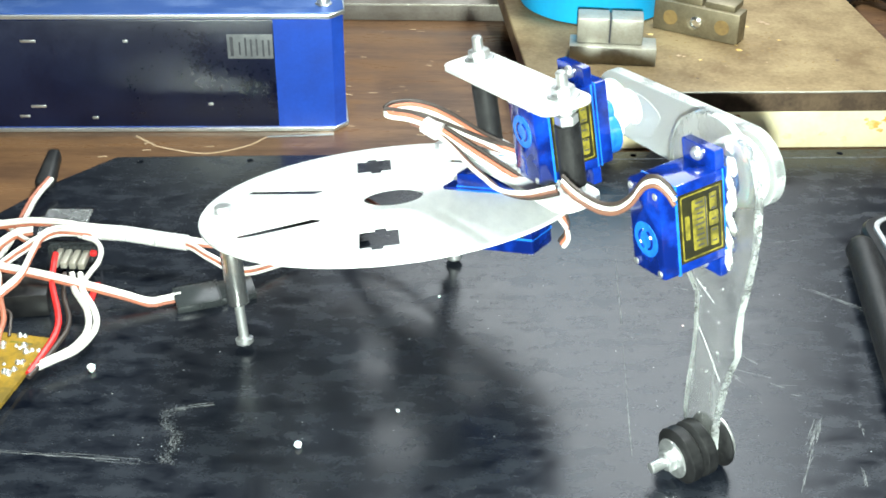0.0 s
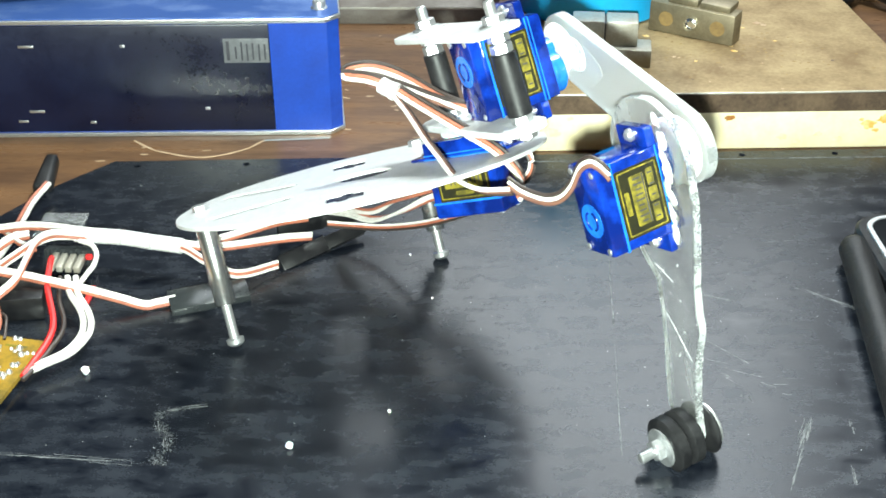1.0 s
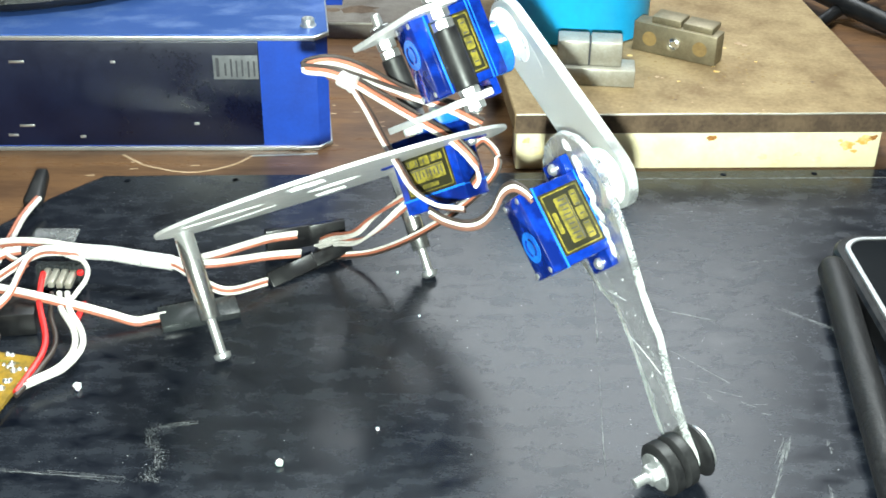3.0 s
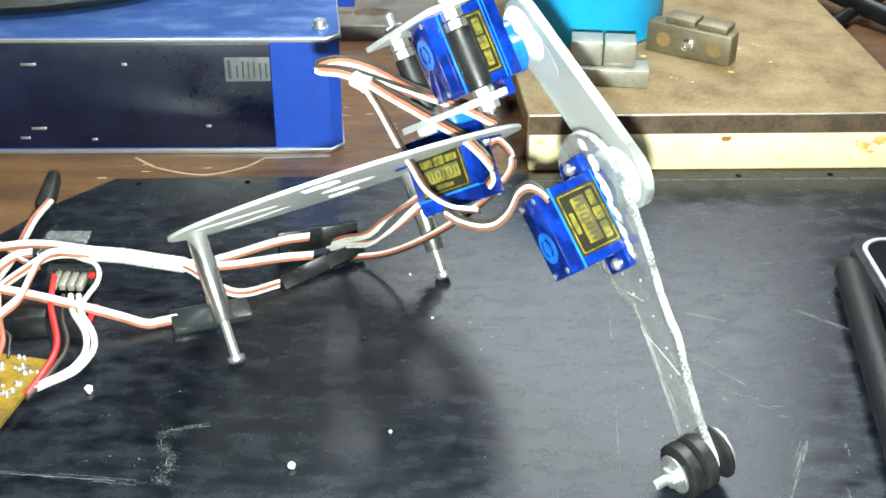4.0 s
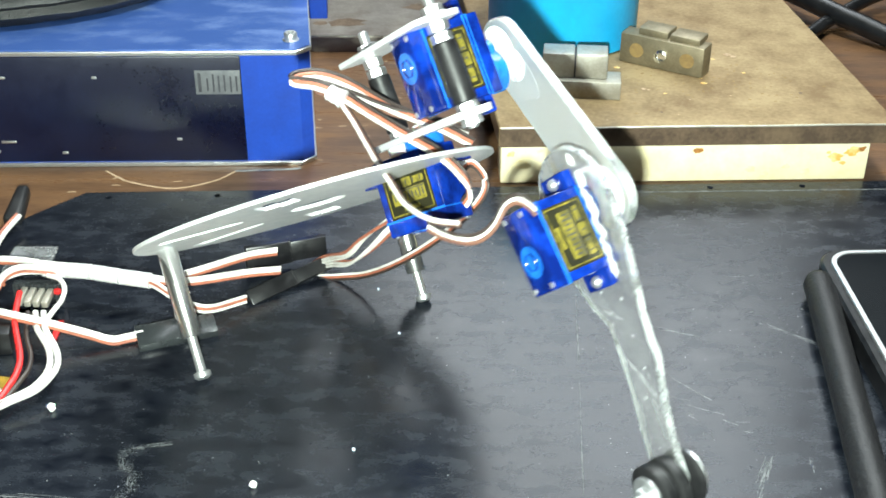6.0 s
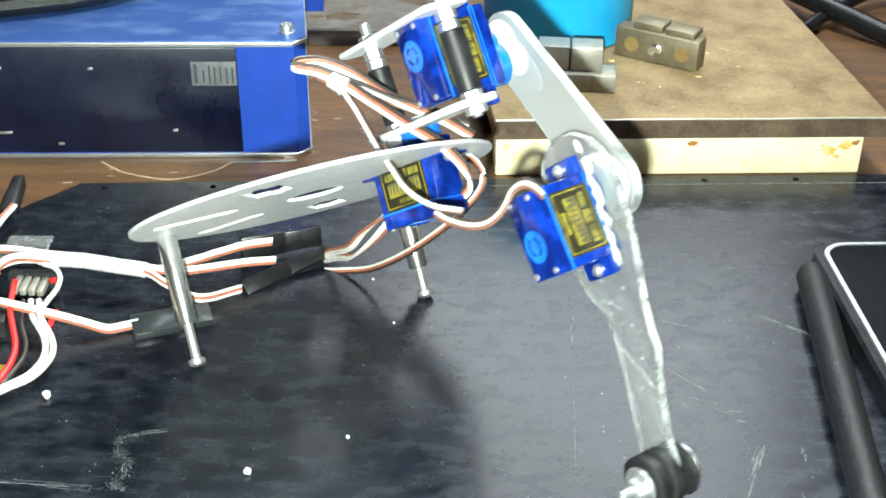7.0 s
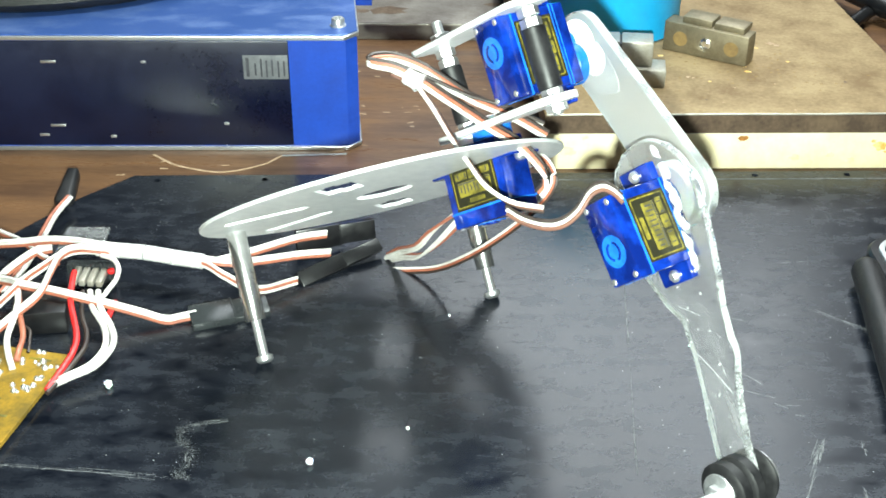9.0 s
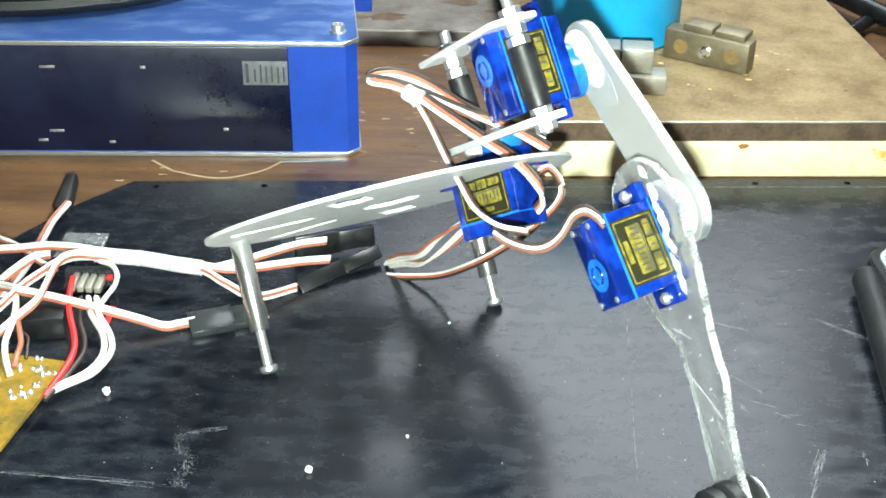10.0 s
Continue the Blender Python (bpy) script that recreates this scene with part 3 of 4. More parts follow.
def lead_bundle():
    ob = thing("servo_leads", "bundle of white and orange servo leads in a clear sleeve", "cable bundle")
    ribbon("", ((-190, 368, 6), (-172, 365.5, 8), (-155.4, 362.1, 11), (-145.4, 360.7, 13), (-135.5, 358.4, 14), (-126, 356.8, 13.5), (-110, 354.7, 12.8), (-93, 350.8, 12.3), (-80, 351, 11), (-62, 361, 8), (-52, 366, 6)), 0.55, PALE, ob)
    ribbon("", ((-160, 303, 3), (-152, 313, 6.5), (-144.1, 323.1, 10), (-139, 328.5, 13), (-137.8, 338.7, 15), (-136.8, 346.2, 16), (-133.4, 351.4, 15.5), (-126.4, 354.2, 13.5), (-110, 354.4, 11.6), (-93, 350.4, 11.0), (-80, 356, 11), (-64, 369, 9.5), (-54, 375, 8)), 0.55, PALE, ob)
    ribbon("", ((-175, 300, 3), (-160, 314, 6), (-151.2, 328.6, 10), (-147, 338, 11.5), (-142, 345.5, 12.6), (-138, 351, 13.2), (-132.8, 354.6, 13), (-122, 355.2, 12.2), (-110, 353.8, 12.0), (-93, 350.0, 11.6), (-84, 345, 9.5), (-74, 344, 5), (-62, 353, 3)), 0.55, (M_WWHITE, M_WRED, M_WWHITE), ob)
    for a, b in (((-128, 357.4, 11.8), (-112, 355, 12.1)), ((-111.4, 354.9, 12), (-102, 352.6, 11.8)), ((-101.5, 352.4, 11.8), (-92, 350.4, 11.6))):
        part("sleeve", tube([Vector(a).lerp(Vector(b), k / 6) for k in range(7)], 2.7, 16, flat=0.95), M_SLEEVE, ob, "clear plastic sleeve")
    return ob


lead_bundle()


def plug(m, length, label, material, flat=7.8):
    ob = thing("lead_connector", label, "connector", m, "lead connectors")
    part("housing", box(length * 0.55, flat, 3.4, (-length * 0.225, 0, 1.7), 0.3), material, ob)
    part("socket", box(length * 0.45, flat - 0.8, 2.8, (length * 0.275, 0, 1.7), 0.3), material, ob)
    part("seam", box(0.5, flat + 0.3, 3.7, (length * 0.05, 0, 1.75), 0.1), material, ob)
    return ob


plug(mpose(-52, 380, 5.5, 78, 0, 19), 28, "black three-pin connector joining servo leads", M_BLACKPL)
plug(mpose(-49.5, 366.5, 1.0, 40, -6, 36), 32, "black three-pin connector tilted on the board", M_BLACKPL, 5.4)
plug(mpose(-82, 336, 0.1, 10, 0, 20), 25, "smoky grey lead connector resting on the board", M_GREYPL, 9.5)


def loose_leads():
    ob = thing("loose_lead", "flat white and orange lead curling over the board", "cable")
    ribbon("", ((-178, 352, 6), (-163, 345, 8), (-153, 339.5, 10.4), (-147.3, 335.6, 11.6), (-138.3, 333.6, 11), (-129.2, 331.7, 10), (-119, 331.1, 7.5), (-108.8, 330.7, 4.5), (-101.2, 330.1, 2.4), (-97, 331.6, 2.2), (-92, 333.6, 2.2)), 0.6, PALE, ob)
    b = thing("loose_lead", "white, red and black leads looping down to the circuit board", "cable")
    for p, r, c in ((((-126.7, 339, 7), (-123.7, 330, 7), (-118.4, 321.6, 6), (-116, 314.9, 5.5), (-115.8, 308.9, 5), (-118.2, 302.8, 4.5), (-123.5, 298.2, 4), (-128, 295, 3.4)), 1.0, M_WWHITE), (((-124.1, 339, 7), (-121.2, 330, 7), (-116.1, 321.6, 6), (-113.6, 314.9, 5.5), (-113.7, 309.2, 5), (-116.7, 302, 4.5), (-122.9, 297.1, 4), (-128, 293.4, 3.4)), 1.0, M_WWHITE),
                    (((-133.9, 348, 8.6), (-132.6, 340.7, 9), (-130.6, 330.8, 8.5), (-125, 315.6, 7), (-124.1, 308.3, 6), (-125.2, 302.3, 5), (-127.9, 291.7, 3.6)), 1.0, M_RED), (((-129, 339, 7), (-126.4, 327.1, 6), (-122.9, 318.5, 5), (-121.7, 311.2, 5), (-122.8, 305.4, 4.6), (-124.8, 298.2, 4), (-127.5, 290.2, 3.6)), 0.8, M_WBLACK),
                    (((-122.6, 331.4, 7), (-120.1, 336.9, 9), (-118.8, 342.7, 9.5), (-119.4, 348.6, 10), (-121.9, 352.4, 11), (-126, 354, 11.5)), 0.85, M_WWHITE)):
        part("wire", tube(spline(p, 8), r, 8), c, b)
    c = thing("loose_lead", "tangle of white and orange leads beside the circuit board", "cable")
    for p, r, col in ((((-150, 341, 9.5), (-146.6, 329.6, 10), (-145.4, 321.7, 9), (-145.5, 313.5, 7), (-144, 308.1, 5), (-141.1, 302, 3.4)), 1.0, M_WWHITE), (((-150, 340, 8), (-146.8, 331.1, 9), (-144.3, 323.3, 8), (-141.5, 315.6, 6), (-141.1, 309.7, 5), (-141.2, 306, 3.4)), 0.9, M_WRED),
                      (((-146, 322, 6.5), (-140.4, 318.3, 6.4), (-139.2, 314, 5), (-138.8, 310.4, 3.4)), 0.5, M_WBLACK)):
        part("wire", tube(spline(p, 8), r, 8), col, c)
    ribbon("", ((-176, 386, 4), (-166.2, 375.2, 7), (-161.1, 371.5, 7.5), (-155.6, 366.3, 8.4), (-147, 357, 9), (-140, 352, 9.6)), 0.6, (M_WRED, M_WWHITE), c)
    ribbon("", ((-170, 330, 5), (-159.3, 343.6, 6.6), (-156.2, 348.4, 8), (-153.3, 352.8, 9), (-149.6, 358.4, 9.6), (-145, 362, 9)), 0.6, (M_WRED, M_WWHITE, M_WWHITE), c)
    d = thing("loose_lead", "white lead ending in a black plug", "cable")
    part("wire", tube(spline(((-156, 342, 4), (-154.2, 352, 4), (-153.2, 365, 4), (-152.8, 376, 4), (-152.8, 392.7, 4), (-150.3, 404.5, 5)), 8), 0.9, 8), M_WWHITE, d)
    part("wire", tube(spline(((-157.4, 342, 4), (-155.8, 352, 4), (-154.8, 365, 4), (-154.5, 377, 4), (-154.4, 393, 4), (-151.6, 405.5, 5)), 8), 0.7, 8), M_WRED, d)
    bm = box(7, 21, 6, (0, 10.5, 3), 2.2, 4)
    for v in bm.verts:
        if v.co.y > 15:
            v.co.x *= 0.7
    part("plug", bm, M_BLACK, d, "black plug", mpose(-154.5, 407, -2.6, 8, 0, 2))


loose_leads()


def pin_header():
    ob = thing("header_plug", "row of grey crimp sockets on a clear wrapped header", "connector", mpose(-130.7, 353, 0, 0, 0, 0))
    part("wrap", box(15, 16, 1.2, (-5.5, 16, 8.2), 0.5), M_CLEAR, ob, "clear wrap")
    part("strip", box(15.5, 3.6, 5.6, (0.2, 2.4, 5.0), 0.5), M_GREYPL, ob, "dark ridged header strip")
    for k in range(6):
        part("ridge", cyl(0.9, 2.4, 8.4, c=(-6.0 + 2.5 * k, 0.7, 0), n=10), M_GREYPL, ob)
    for k in range(4):
        part("crimp", box(2.2, 8.6, 2.4, (-3.0 + 2.75 * k, -4.2, 6.6 - 0.2 * k), 0.5), M_JAW, ob)
    part("red_end", box(2.4, 2.0, 2.0, (7.6, -0.8, 6.4), 0.8), M_RED, ob, "red end cap")
    part("base", box(14, 6, 3.4, (0.2, 4.0, 1.7), 0.4), M_BLACKPL, ob)
    # red LED glow beside the header, shaped as a plain red bar
    part("red_glow_strip", box(2.0, 12, 1.2, (10.2, -15.5, 0.6), 0.4), M_RED, ob, "thin red strip of LED glow")
    return ob


pin_header()


def circuit_board():
    ob = thing("circuit_board", "amber strip board covered with solder joints", "circuit board", mpose(-125.9, 310.0, 0, 0, 0, -11.5))
    part("board", sheet([(0, 0), (-60, 0), (-60, -90), (0, -90)], 1.4, 3.0, bev=0.15), M_PCB, ob)
    rnd = random.Random(7)
    for cx, cy, count in ((-9.5, -1.6, 3), (-6.5, -7.0, 3), (-3.2, -7.5, 3), (-3.4, -12.5, 5), (-4.5, -17.5, 4), (-8.5, -16.0, 2), (-13.5, -5.0, 3), (-16.0, -14.0, 3), (-8.2, -20.5, 2), (-13.0, -26.0, 3), (-20.0, -8.0, 3), (-9.0, -31.0, 2), (-21.0, -21.0, 3), (-16.0, -36.0, 3)):
        bm = bmesh.new()
        for i in range(count):
            x, y, r = cx + rnd.gauss(0, 1.2), cy + rnd.gauss(0, 1.2), rnd.uniform(0.6, 1.15)
            lathe([(r, 0), (r * 0.85, r * 0.6), (r * 0.35, r * 1.2), (0, r * 1.35)], c=(x, y, 2.95), n=9, bm=bm)
        tagged(part("solder_joint", bm, M_SOLDER, ob, "bright solder joints"), kind="stuff")
    for i in range(7):
        part("copper_track", box(rnd.uniform(6, 14), 0.9, 0.12, (rnd.uniform(-18, -6), rnd.uniform(-36, -4), 3.05), 0.03), M_GOLD, ob)
    for x in (-3.5, -20):
        part("spacer", cyl(2.2, 0, 1.45, c=(x, -4, 0)), M_BLACK, ob)
    return ob


circuit_board()
tagged(part("terminal_block", box(17, 14, 8, (0, 0, 4), 0.5), M_BLACKPL, at=mpose(-140.5, 331.5, 0, 0, 0, 8)), "black plastic terminal block behind the circuit board", "terminal block")

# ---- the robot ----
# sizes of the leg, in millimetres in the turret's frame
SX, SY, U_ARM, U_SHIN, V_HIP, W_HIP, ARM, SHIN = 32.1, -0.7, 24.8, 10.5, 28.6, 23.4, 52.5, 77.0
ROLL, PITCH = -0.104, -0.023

robot = thing("robot", "one-legged robot with a white disc body and blue servos", "robot")


def disc_body():
    slots = []
    for s in (1, -1):
        slots.append([(-44.0, s * 18.6), (-41.5, s * 23.4), (-20.5, s * 16.2), (-19.6, s * 12.4), (-22.5, s * 10.6)][::s])
        slots.append([(x, s * y) for x, y in ((-9.6, 27.5), (-9.6, 42.5), (-6.5, 42.5), (-6.5, 44.4), (-3.5, 44.4), (-3.5, 42.5), (0.8, 42.5), (0.8, 27.5), (-2.4, 27.5), (-2.4, 25.4), (-5.4, 25.4), (-5.4, 27.5))][::s])
    slots.append(ring(0.5, 0, 8.6, 32))
    slots.append([(18.2, 0.6), (37.6, -12.5), (44.8, -1.8), (25.3, 11.2)])
    slots.append([(18, 29), (31, 21), (33, 25), (20, 34)])
    disc = part("disc", sheet(ring(0, 0, 54.9, 96), -0.6, 0.5, slots, bev=0.15), M_DISC, robot, "thin brushed white metal disc")
    for x, y in ((19.9, 7.2), (43.1, -8.4)):
        part("screw", lathe([(0, 0), (1.6, 0), (1.6, 0.7), (1.0, 1.3), (0, 1.3)], c=(x, y, 0.5), n=16), M_ZINC, disc)
    return disc


disc_body()


def foot(x, y, tip):
    f = part("foot", lathe([(0, -28), (2.9, -28), (3.1, -27.6), (3.1, -0.9), (2.9, -0.6), (0, -0.6)], c=(x, y, 0), n=20), M_CHROME, robot, "polished metal standoff foot")
    part("screw", lathe([(0, tip), (1.5, tip), (2.6, tip + 0.8), (2.7, tip + 2.2), (1.5, tip + 2.6), (1.45, -28), (0, -28)], c=(x, y, 0), n=16), M_ZINC, f, "zinc screw tip")
    part("nut", hexnut(2.6, 0.5, 2.4, c=(x, y, 0)), M_ZINC, f)
    return f


foot(-48.2, 3.0, -41.2)
foot(18.1, 45.9, -38.0)


def servo(parent_at, ears=True):
    """A small blue servo, base at z 0, shaft up at x 0, y 0; the case runs along x."""
    x0, x1 = -17.2 + 0, 5.6
    cx = (x0 + x1) / 2
    s = part("servo", box(22.8, 12.2, 22.7, (cx, 0, 11.35), 0.7), M_SERVO, robot, "glossy clear blue servo case")
    s.matrix_local = parent_at
    for side, ex in ((1, x1 + 2.35), (-1, x0 - 2.35)):
        sl = sheet(roundrect(ex - 2.5, -6.1, ex + 2.5, 6.1, 0.6, 2), 15.9, 18.4, [ring(ex + side * 0.3, 0, 1.1, 12)], bev=0.15)
        part("ear", sl, M_SERVO, s)
        part("ear_screw", lathe([(0, 15.9), (1.7, 15.9), (1.7, 15.2), (1.0, 14.4), (0, 14.4)], c=(ex + side * 0.3, 0, 0), n=14), M_ZINC, s)
    part("gear_boss", cyl(5.9, 22.7, 26.6, bev=0.5), M_SERVOLT, s, "light blue round gear boss")
    part("gear_step", cyl(2.9, 22.7, 26.4, c=(-6.3, 0, 0)), M_SERVOLT, s)
    part("shaft", cyl(2.3, 26.6, 29.4), M_WHITE, s, "white splined shaft")
    part("seam", box(23.0, 12.4, 0.35, (cx, 0, 4.3)), M_SERVOLT, s)
    part("seam", box(23.0, 12.4, 0.35, (cx, 0, 18.9)), M_SERVOLT, s)
    for sy in (-1, 1):
        st = part("sticker", box(17.5, 0.12, 12.8, (cx, sy * 6.14, 11.2)), M_STICKER, s, "dark sticker with gold print")
        lo, hi = sorted((sy * 6.2, sy * 6.26))
        part("gold_frame", sheet(roundrect(cx - 8.2, 5.5, cx + 8.2, 16.9, 0.4, 2), lo, hi, [roundrect(cx - 7.8, 5.9, cx + 7.8, 16.5, 0.3, 2)], axis="y"), M_GOLD, st)
        for x0p, z0p, x1p, z1p in ((-6.4, 8.6, 6.4, 12.8), (-6.8, 13.5, -2.2, 15.7), (-1.6, 13.3, 2.0, 15.9), (2.5, 13.6, 6.8, 15.6), (-3.0, 6.5, 3.0, 7.8)):
            part("gold_panel", sheet(roundrect(cx + x0p, z0p, cx + x1p, z1p, 0.35, 2), lo, hi, axis="y"), M_GOLD, st)
        for k in range(9):
            h = 1.6 + 0.9 * ((k * 5) % 3) / 2
            part("print_bar", box(0.38, 0.06, h, (cx - 5.4 + 1.35 * k, sy * 6.29, 10.7)), M_INK, st)
        part("print_bar", box(12.4, 0.06, 0.3, (cx, sy * 6.29, 12.4)), M_INK, st)
        for k in range(5):
            part("print_bar", box(0.35, 0.06, 1.3, (cx - 5.6 + 2.8 * k, sy * 6.29, 14.6)), M_INK, st)
        # edge highlights of the case, laid on as light blue strips
        for z in (4.6, 17.8):
            part("edge_highlight", box(22.9, 0.3, 0.45, (cx, sy * 6.1, z), 0.1), M_SERVOLT, s)
    mo = part("motor_cap", lathe([(0, -0.05), (4.4, -0.05), (4.4, -0.2), (0, -0.2)], c=(cx - 2.5, 0, 0), n=28), M_SERVOLT, s, "light blue round motor cap")
    for a0 in (20, 200):
        part("swirl", tube([Vector((cx - 2.5 + 2.4 * math.cos(radians(a0 + k * 14)), 2.4 * math.sin(radians(a0 + k * 14)), -0.2)) for k in range(11)], 0.35, 6), M_SERVO, s)
    for ex in (x0 + 1.5, x1 - 1.5):
        for ey in (-4.6, 4.6):
            part("case_screw", cyl(0.9, -0.35, 0.1, c=(ex, ey, 0), n=12), M_ZINC, s)
    return s


# the turning servo hangs through the disc with its ears below it
servo(mpose(36.4, -6.6, -17.1, 0, 0, -34.6))

def turret():
    lower = part("turret", sheet(roundrect(-11.5, -8.5, 46, 5.4, 5, 6), 9.0, 11.0, [ring(2, 0, 2.5, 12)], bev=0.2), M_DISC, robot, "bright metal turret plate")
    part("top_plate", sheet(roundrect(-9.3, -9.5, 45.5, 5.4, 3.5, 6), 35.7, 37.3, bev=0.2), M_DISC, lower, "bright metal top plate")
    for v in (-3.5, 39.2):
        part("spacer", cyl(3.35, 13.2, 30.0, c=(v, 0, 0), bev=0.2), M_BLACK, lower, "black rubber spacer tube")
        for a, b in ((11.0, 13.2), (30.0, 32.6), (33.0, 35.7), (37.9, 40.2), (6.8, 9.0)):
            part("nut", hexnut(3.0, a, b, c=(v, 0, 0)), M_ZINC, lower)
        part("bolt", cyl(1.5, 6.0, 44.0, c=(v, 0, 0), bev=0.4), M_ZINC, lower, "threaded rod end")
        part("washer", cyl(4.2, 37.3, 37.9, c=(v, 0, 0)), M_ZINC, lower)
    part("ring_washer", lathe([(3.2, 37.3), (5.0, 37.3), (5.0, 37.9), (3.2, 37.9), (3.2, 37.3)], c=(6, -2, 0), n=24), M_DISC, lower, "flat ring washer")
    part("horn", cyl(6.5, 6.6, 9.0, c=(0, 0, 0)), M_WHITE, lower, "white servo horn")
    part("horn_arm", box(20, 4.5, 1.6, (0, 0, 7.6), 0.6), M_WHITE, lower)
    return lower


TURRET = turret()
# hip servo: shaft along the turret's y, case upright
HIP = servo(Matrix.Identity(4))
HIP_AT = Matrix(((0, 1, 0, V_HIP * MM), (0, 0, 1, -7.0 * MM), (1, 0, 0, (W_HIP - 4.6) * MM), (0, 0, 0, 1))) @ Matrix.Rotation(math.pi, 4, "Z")


def grown(pts, d):
    """An outline moved outwards by d."""
    out = []
    for k, p in enumerate(pts):
        a, b = Vector(pts[k - 1]), Vector(pts[(k + 1) % len(pts)])
        t = (b - a).normalized()
        out.append((p[0] + t.y * d, p[1] - t.x * d))
    return out


def upper_arm():
    pts = arc(0, 0, 8.6, 90, 270, 18) + arc(ARM, 0, 9.6, -90, 90, 18)
    arm = part("upper_arm", sheet(pts, -1.5, 1.5, axis="y"), M_ACRYL, robot, "frosted clear acrylic arm")
    part("cut_edge", sheet(grown(pts, 0.35), -1.45, 1.45, [grown(pts, -0.5)], axis="y", bev=0.15), M_EDGE, arm, "bright sawn acrylic edge")
    part("hip_horn", cyl(7.0, -3.4, -1.5, "y", bev=0.6), M_WHITE, arm, "white round servo horn")
    part("hip_screw", cyl(1.9, 1.5, 2.4, "y"), M_ZINC, arm)
    part("glue", cyl(5.0, -2.1, -1.4, "y", (6.5, 0, 1)), M_GLUE, arm, "white glue")
    # thin whitish oval over the hip end of the arm
    haze = [(9 + rx * math.cos(q), rz * math.sin(q)) for q, rx, rz in [(m * math.tau / 36, 9.5 + 1.1 * math.sin(m * 0.7), 6.2 + 0.5 * math.sin(m * 0.52)) for m in range(36)]]
    part("hazy_film", sheet(haze, -1.75, -1.52, axis="y", bev=0.1), M_FILM, arm, "hazy white film on the hip end of the arm")
    part("knee_spacer", cyl(8.6, -6.2, -1.5, "y", (ARM, 0, 0), bev=0.8), M_WHITE, arm, "thick white knee disc")
    part("knee_screw", cyl(1.9, 1.5, 2.4, "y", (ARM, 0, 0)), M_ZINC, arm)
    return arm


UPPER = upper_arm()


def shin():
    pts = arc(0, -1.2, 15.6, 95, 265, 18) + [(6, -16.6), (14, -15.8), (20, -14.2), (25, -11.6), (29, -8.8), (33, -5.2), (42, -5.1), (52, -6.0), (62, -7.4), (70, -8.2)]
    pts += arc(SHIN, -2.6, 5.6, -90, 90, 10) + [(70, 3.2), (62, 4.6), (56, 6.0), (48, 8.6), (44.5, 10.2), (42, 10.3), (40, 9.7), (32, 10.6), (24, 12.2), (16, 13.8), (8, 14.4)]

    def bent(bm):
        """The plate leans towards the rollers along its length."""
        for v in bm.verts:
            v.co.y += 5.5 - 0.045 * v.co.x
        return bm
    leg = part("shin", bent(sheet(pts, -2.5, -0.4, axis="y")), M_CLEAR, robot, "frosted clear acrylic shin with rough cut edges")
    rough = random.Random(6)
    rim = [(x + rough.uniform(-0.3, 0.3), z + rough.uniform(-0.25, 0.25)) for x, z in grown(pts, 0.25)]
    part("cut_edge", bent(sheet(rim, -2.45, -0.45, [grown(pts, -0.25)], axis="y")), M_EDGE, leg, "rough bright sawn edge")
    rnd = random.Random(3)
    for x, z in ((42, 9.6), (39, -4.4), (43.5, -4.2), (51, -5.2), (57, -5.8), (64, -6.6), (33, -3), (30, -1.5), (37, 4), (39, 7), (27, 5), (46, 4), (36, 0), (54, 0), (24, -3), (60, 1), (68, -2)):
        bm = bmesh.new()
        bmesh.ops.create_icosphere(bm, subdivisions=1, radius=rnd.uniform(0.15, 0.42))
        for v in bm.verts:
            v.co = Vector((v.co.x * 1.5, v.co.y * 0.5, v.co.z * 0.8)) * rnd.uniform(0.8, 1.2)
        part("chip", bm, M_GLUE, leg, "", mpose(x, 2.9 - 0.045 * x, z, 0, rnd.uniform(0, 90), 0))
    for line in (((41, -4.6), (47, 0.4), (54, 5.2)), ((29, -5), (31.5, 0), (32.5, 2))):
        part("scratch", tube(spline([(x, 2.96 - 0.045 * x, z) for x, z in line], 5), 0.1, 6, flat=0.5), M_GLUE, leg)
    for x, z, r in ((-11, 5.8, 1.1), (-6, 6.4, 1.4), (-2, 6.0, 1.1), (2, 7.0, 1.5), (5, 6.0, 1.2), (9, 6.8, 1.3), (13, 6.0, 1.4), (18, 5.4, 1.9), (20, 3.6, 1.2)):
        bm = bmesh.new()
        bmesh.ops.create_icosphere(bm, subdivisions=3, radius=r)
        for v in bm.verts:
            v.co = Vector((v.co.x * 1.7, v.co.y * 0.5, v.co.z)) * (1 + 0.9 * noise.noise(v.co * 0.7 + Vector((x, z, 0))))
        part("glue", bm, M_GLUE, leg, "lump of white glue", mpose(x, 2.7, z, 0, rnd.uniform(-40, 40), 0))
    for y0, y1 in ((-10.1, -5.4), (-5.3, -0.7), (1.9, 4.4)):
        m = (y0 + y1) / 2
        part("roller", lathe([(1.5, y0), (5.6, y0), (7.1, y0 + 0.5), (7.7, y0 + 1.0), (7.7, m), (7.7, y1 - 1.0), (7.1, y1 - 0.5), (5.6, y1), (1.5, y1)], "y", (SHIN, 0, 0), 36), M_BLACK, leg, "grooved black rubber roller")
    for y0, y1, r in ((-10.8, -10.1, 5.4), (4.4, 5.1, 6.4)):
        part("washer", cyl(r, y0, y1, "y", (SHIN, 0, 0), n=32, bev=0.15), M_ZINC, leg, "bright zinc washer")
    part("axle_nut", hexnut(3.0, -13.1, -10.8, "y", (SHIN, 0, 0)), M_ZINC, leg)
    part("axle_bolt", cyl(1.5, -17.4, 6.6, "y", (SHIN, 0, 0), n=14), M_ZINC, leg, "threaded axle bolt")
    return leg


SHIN_OB = shin()
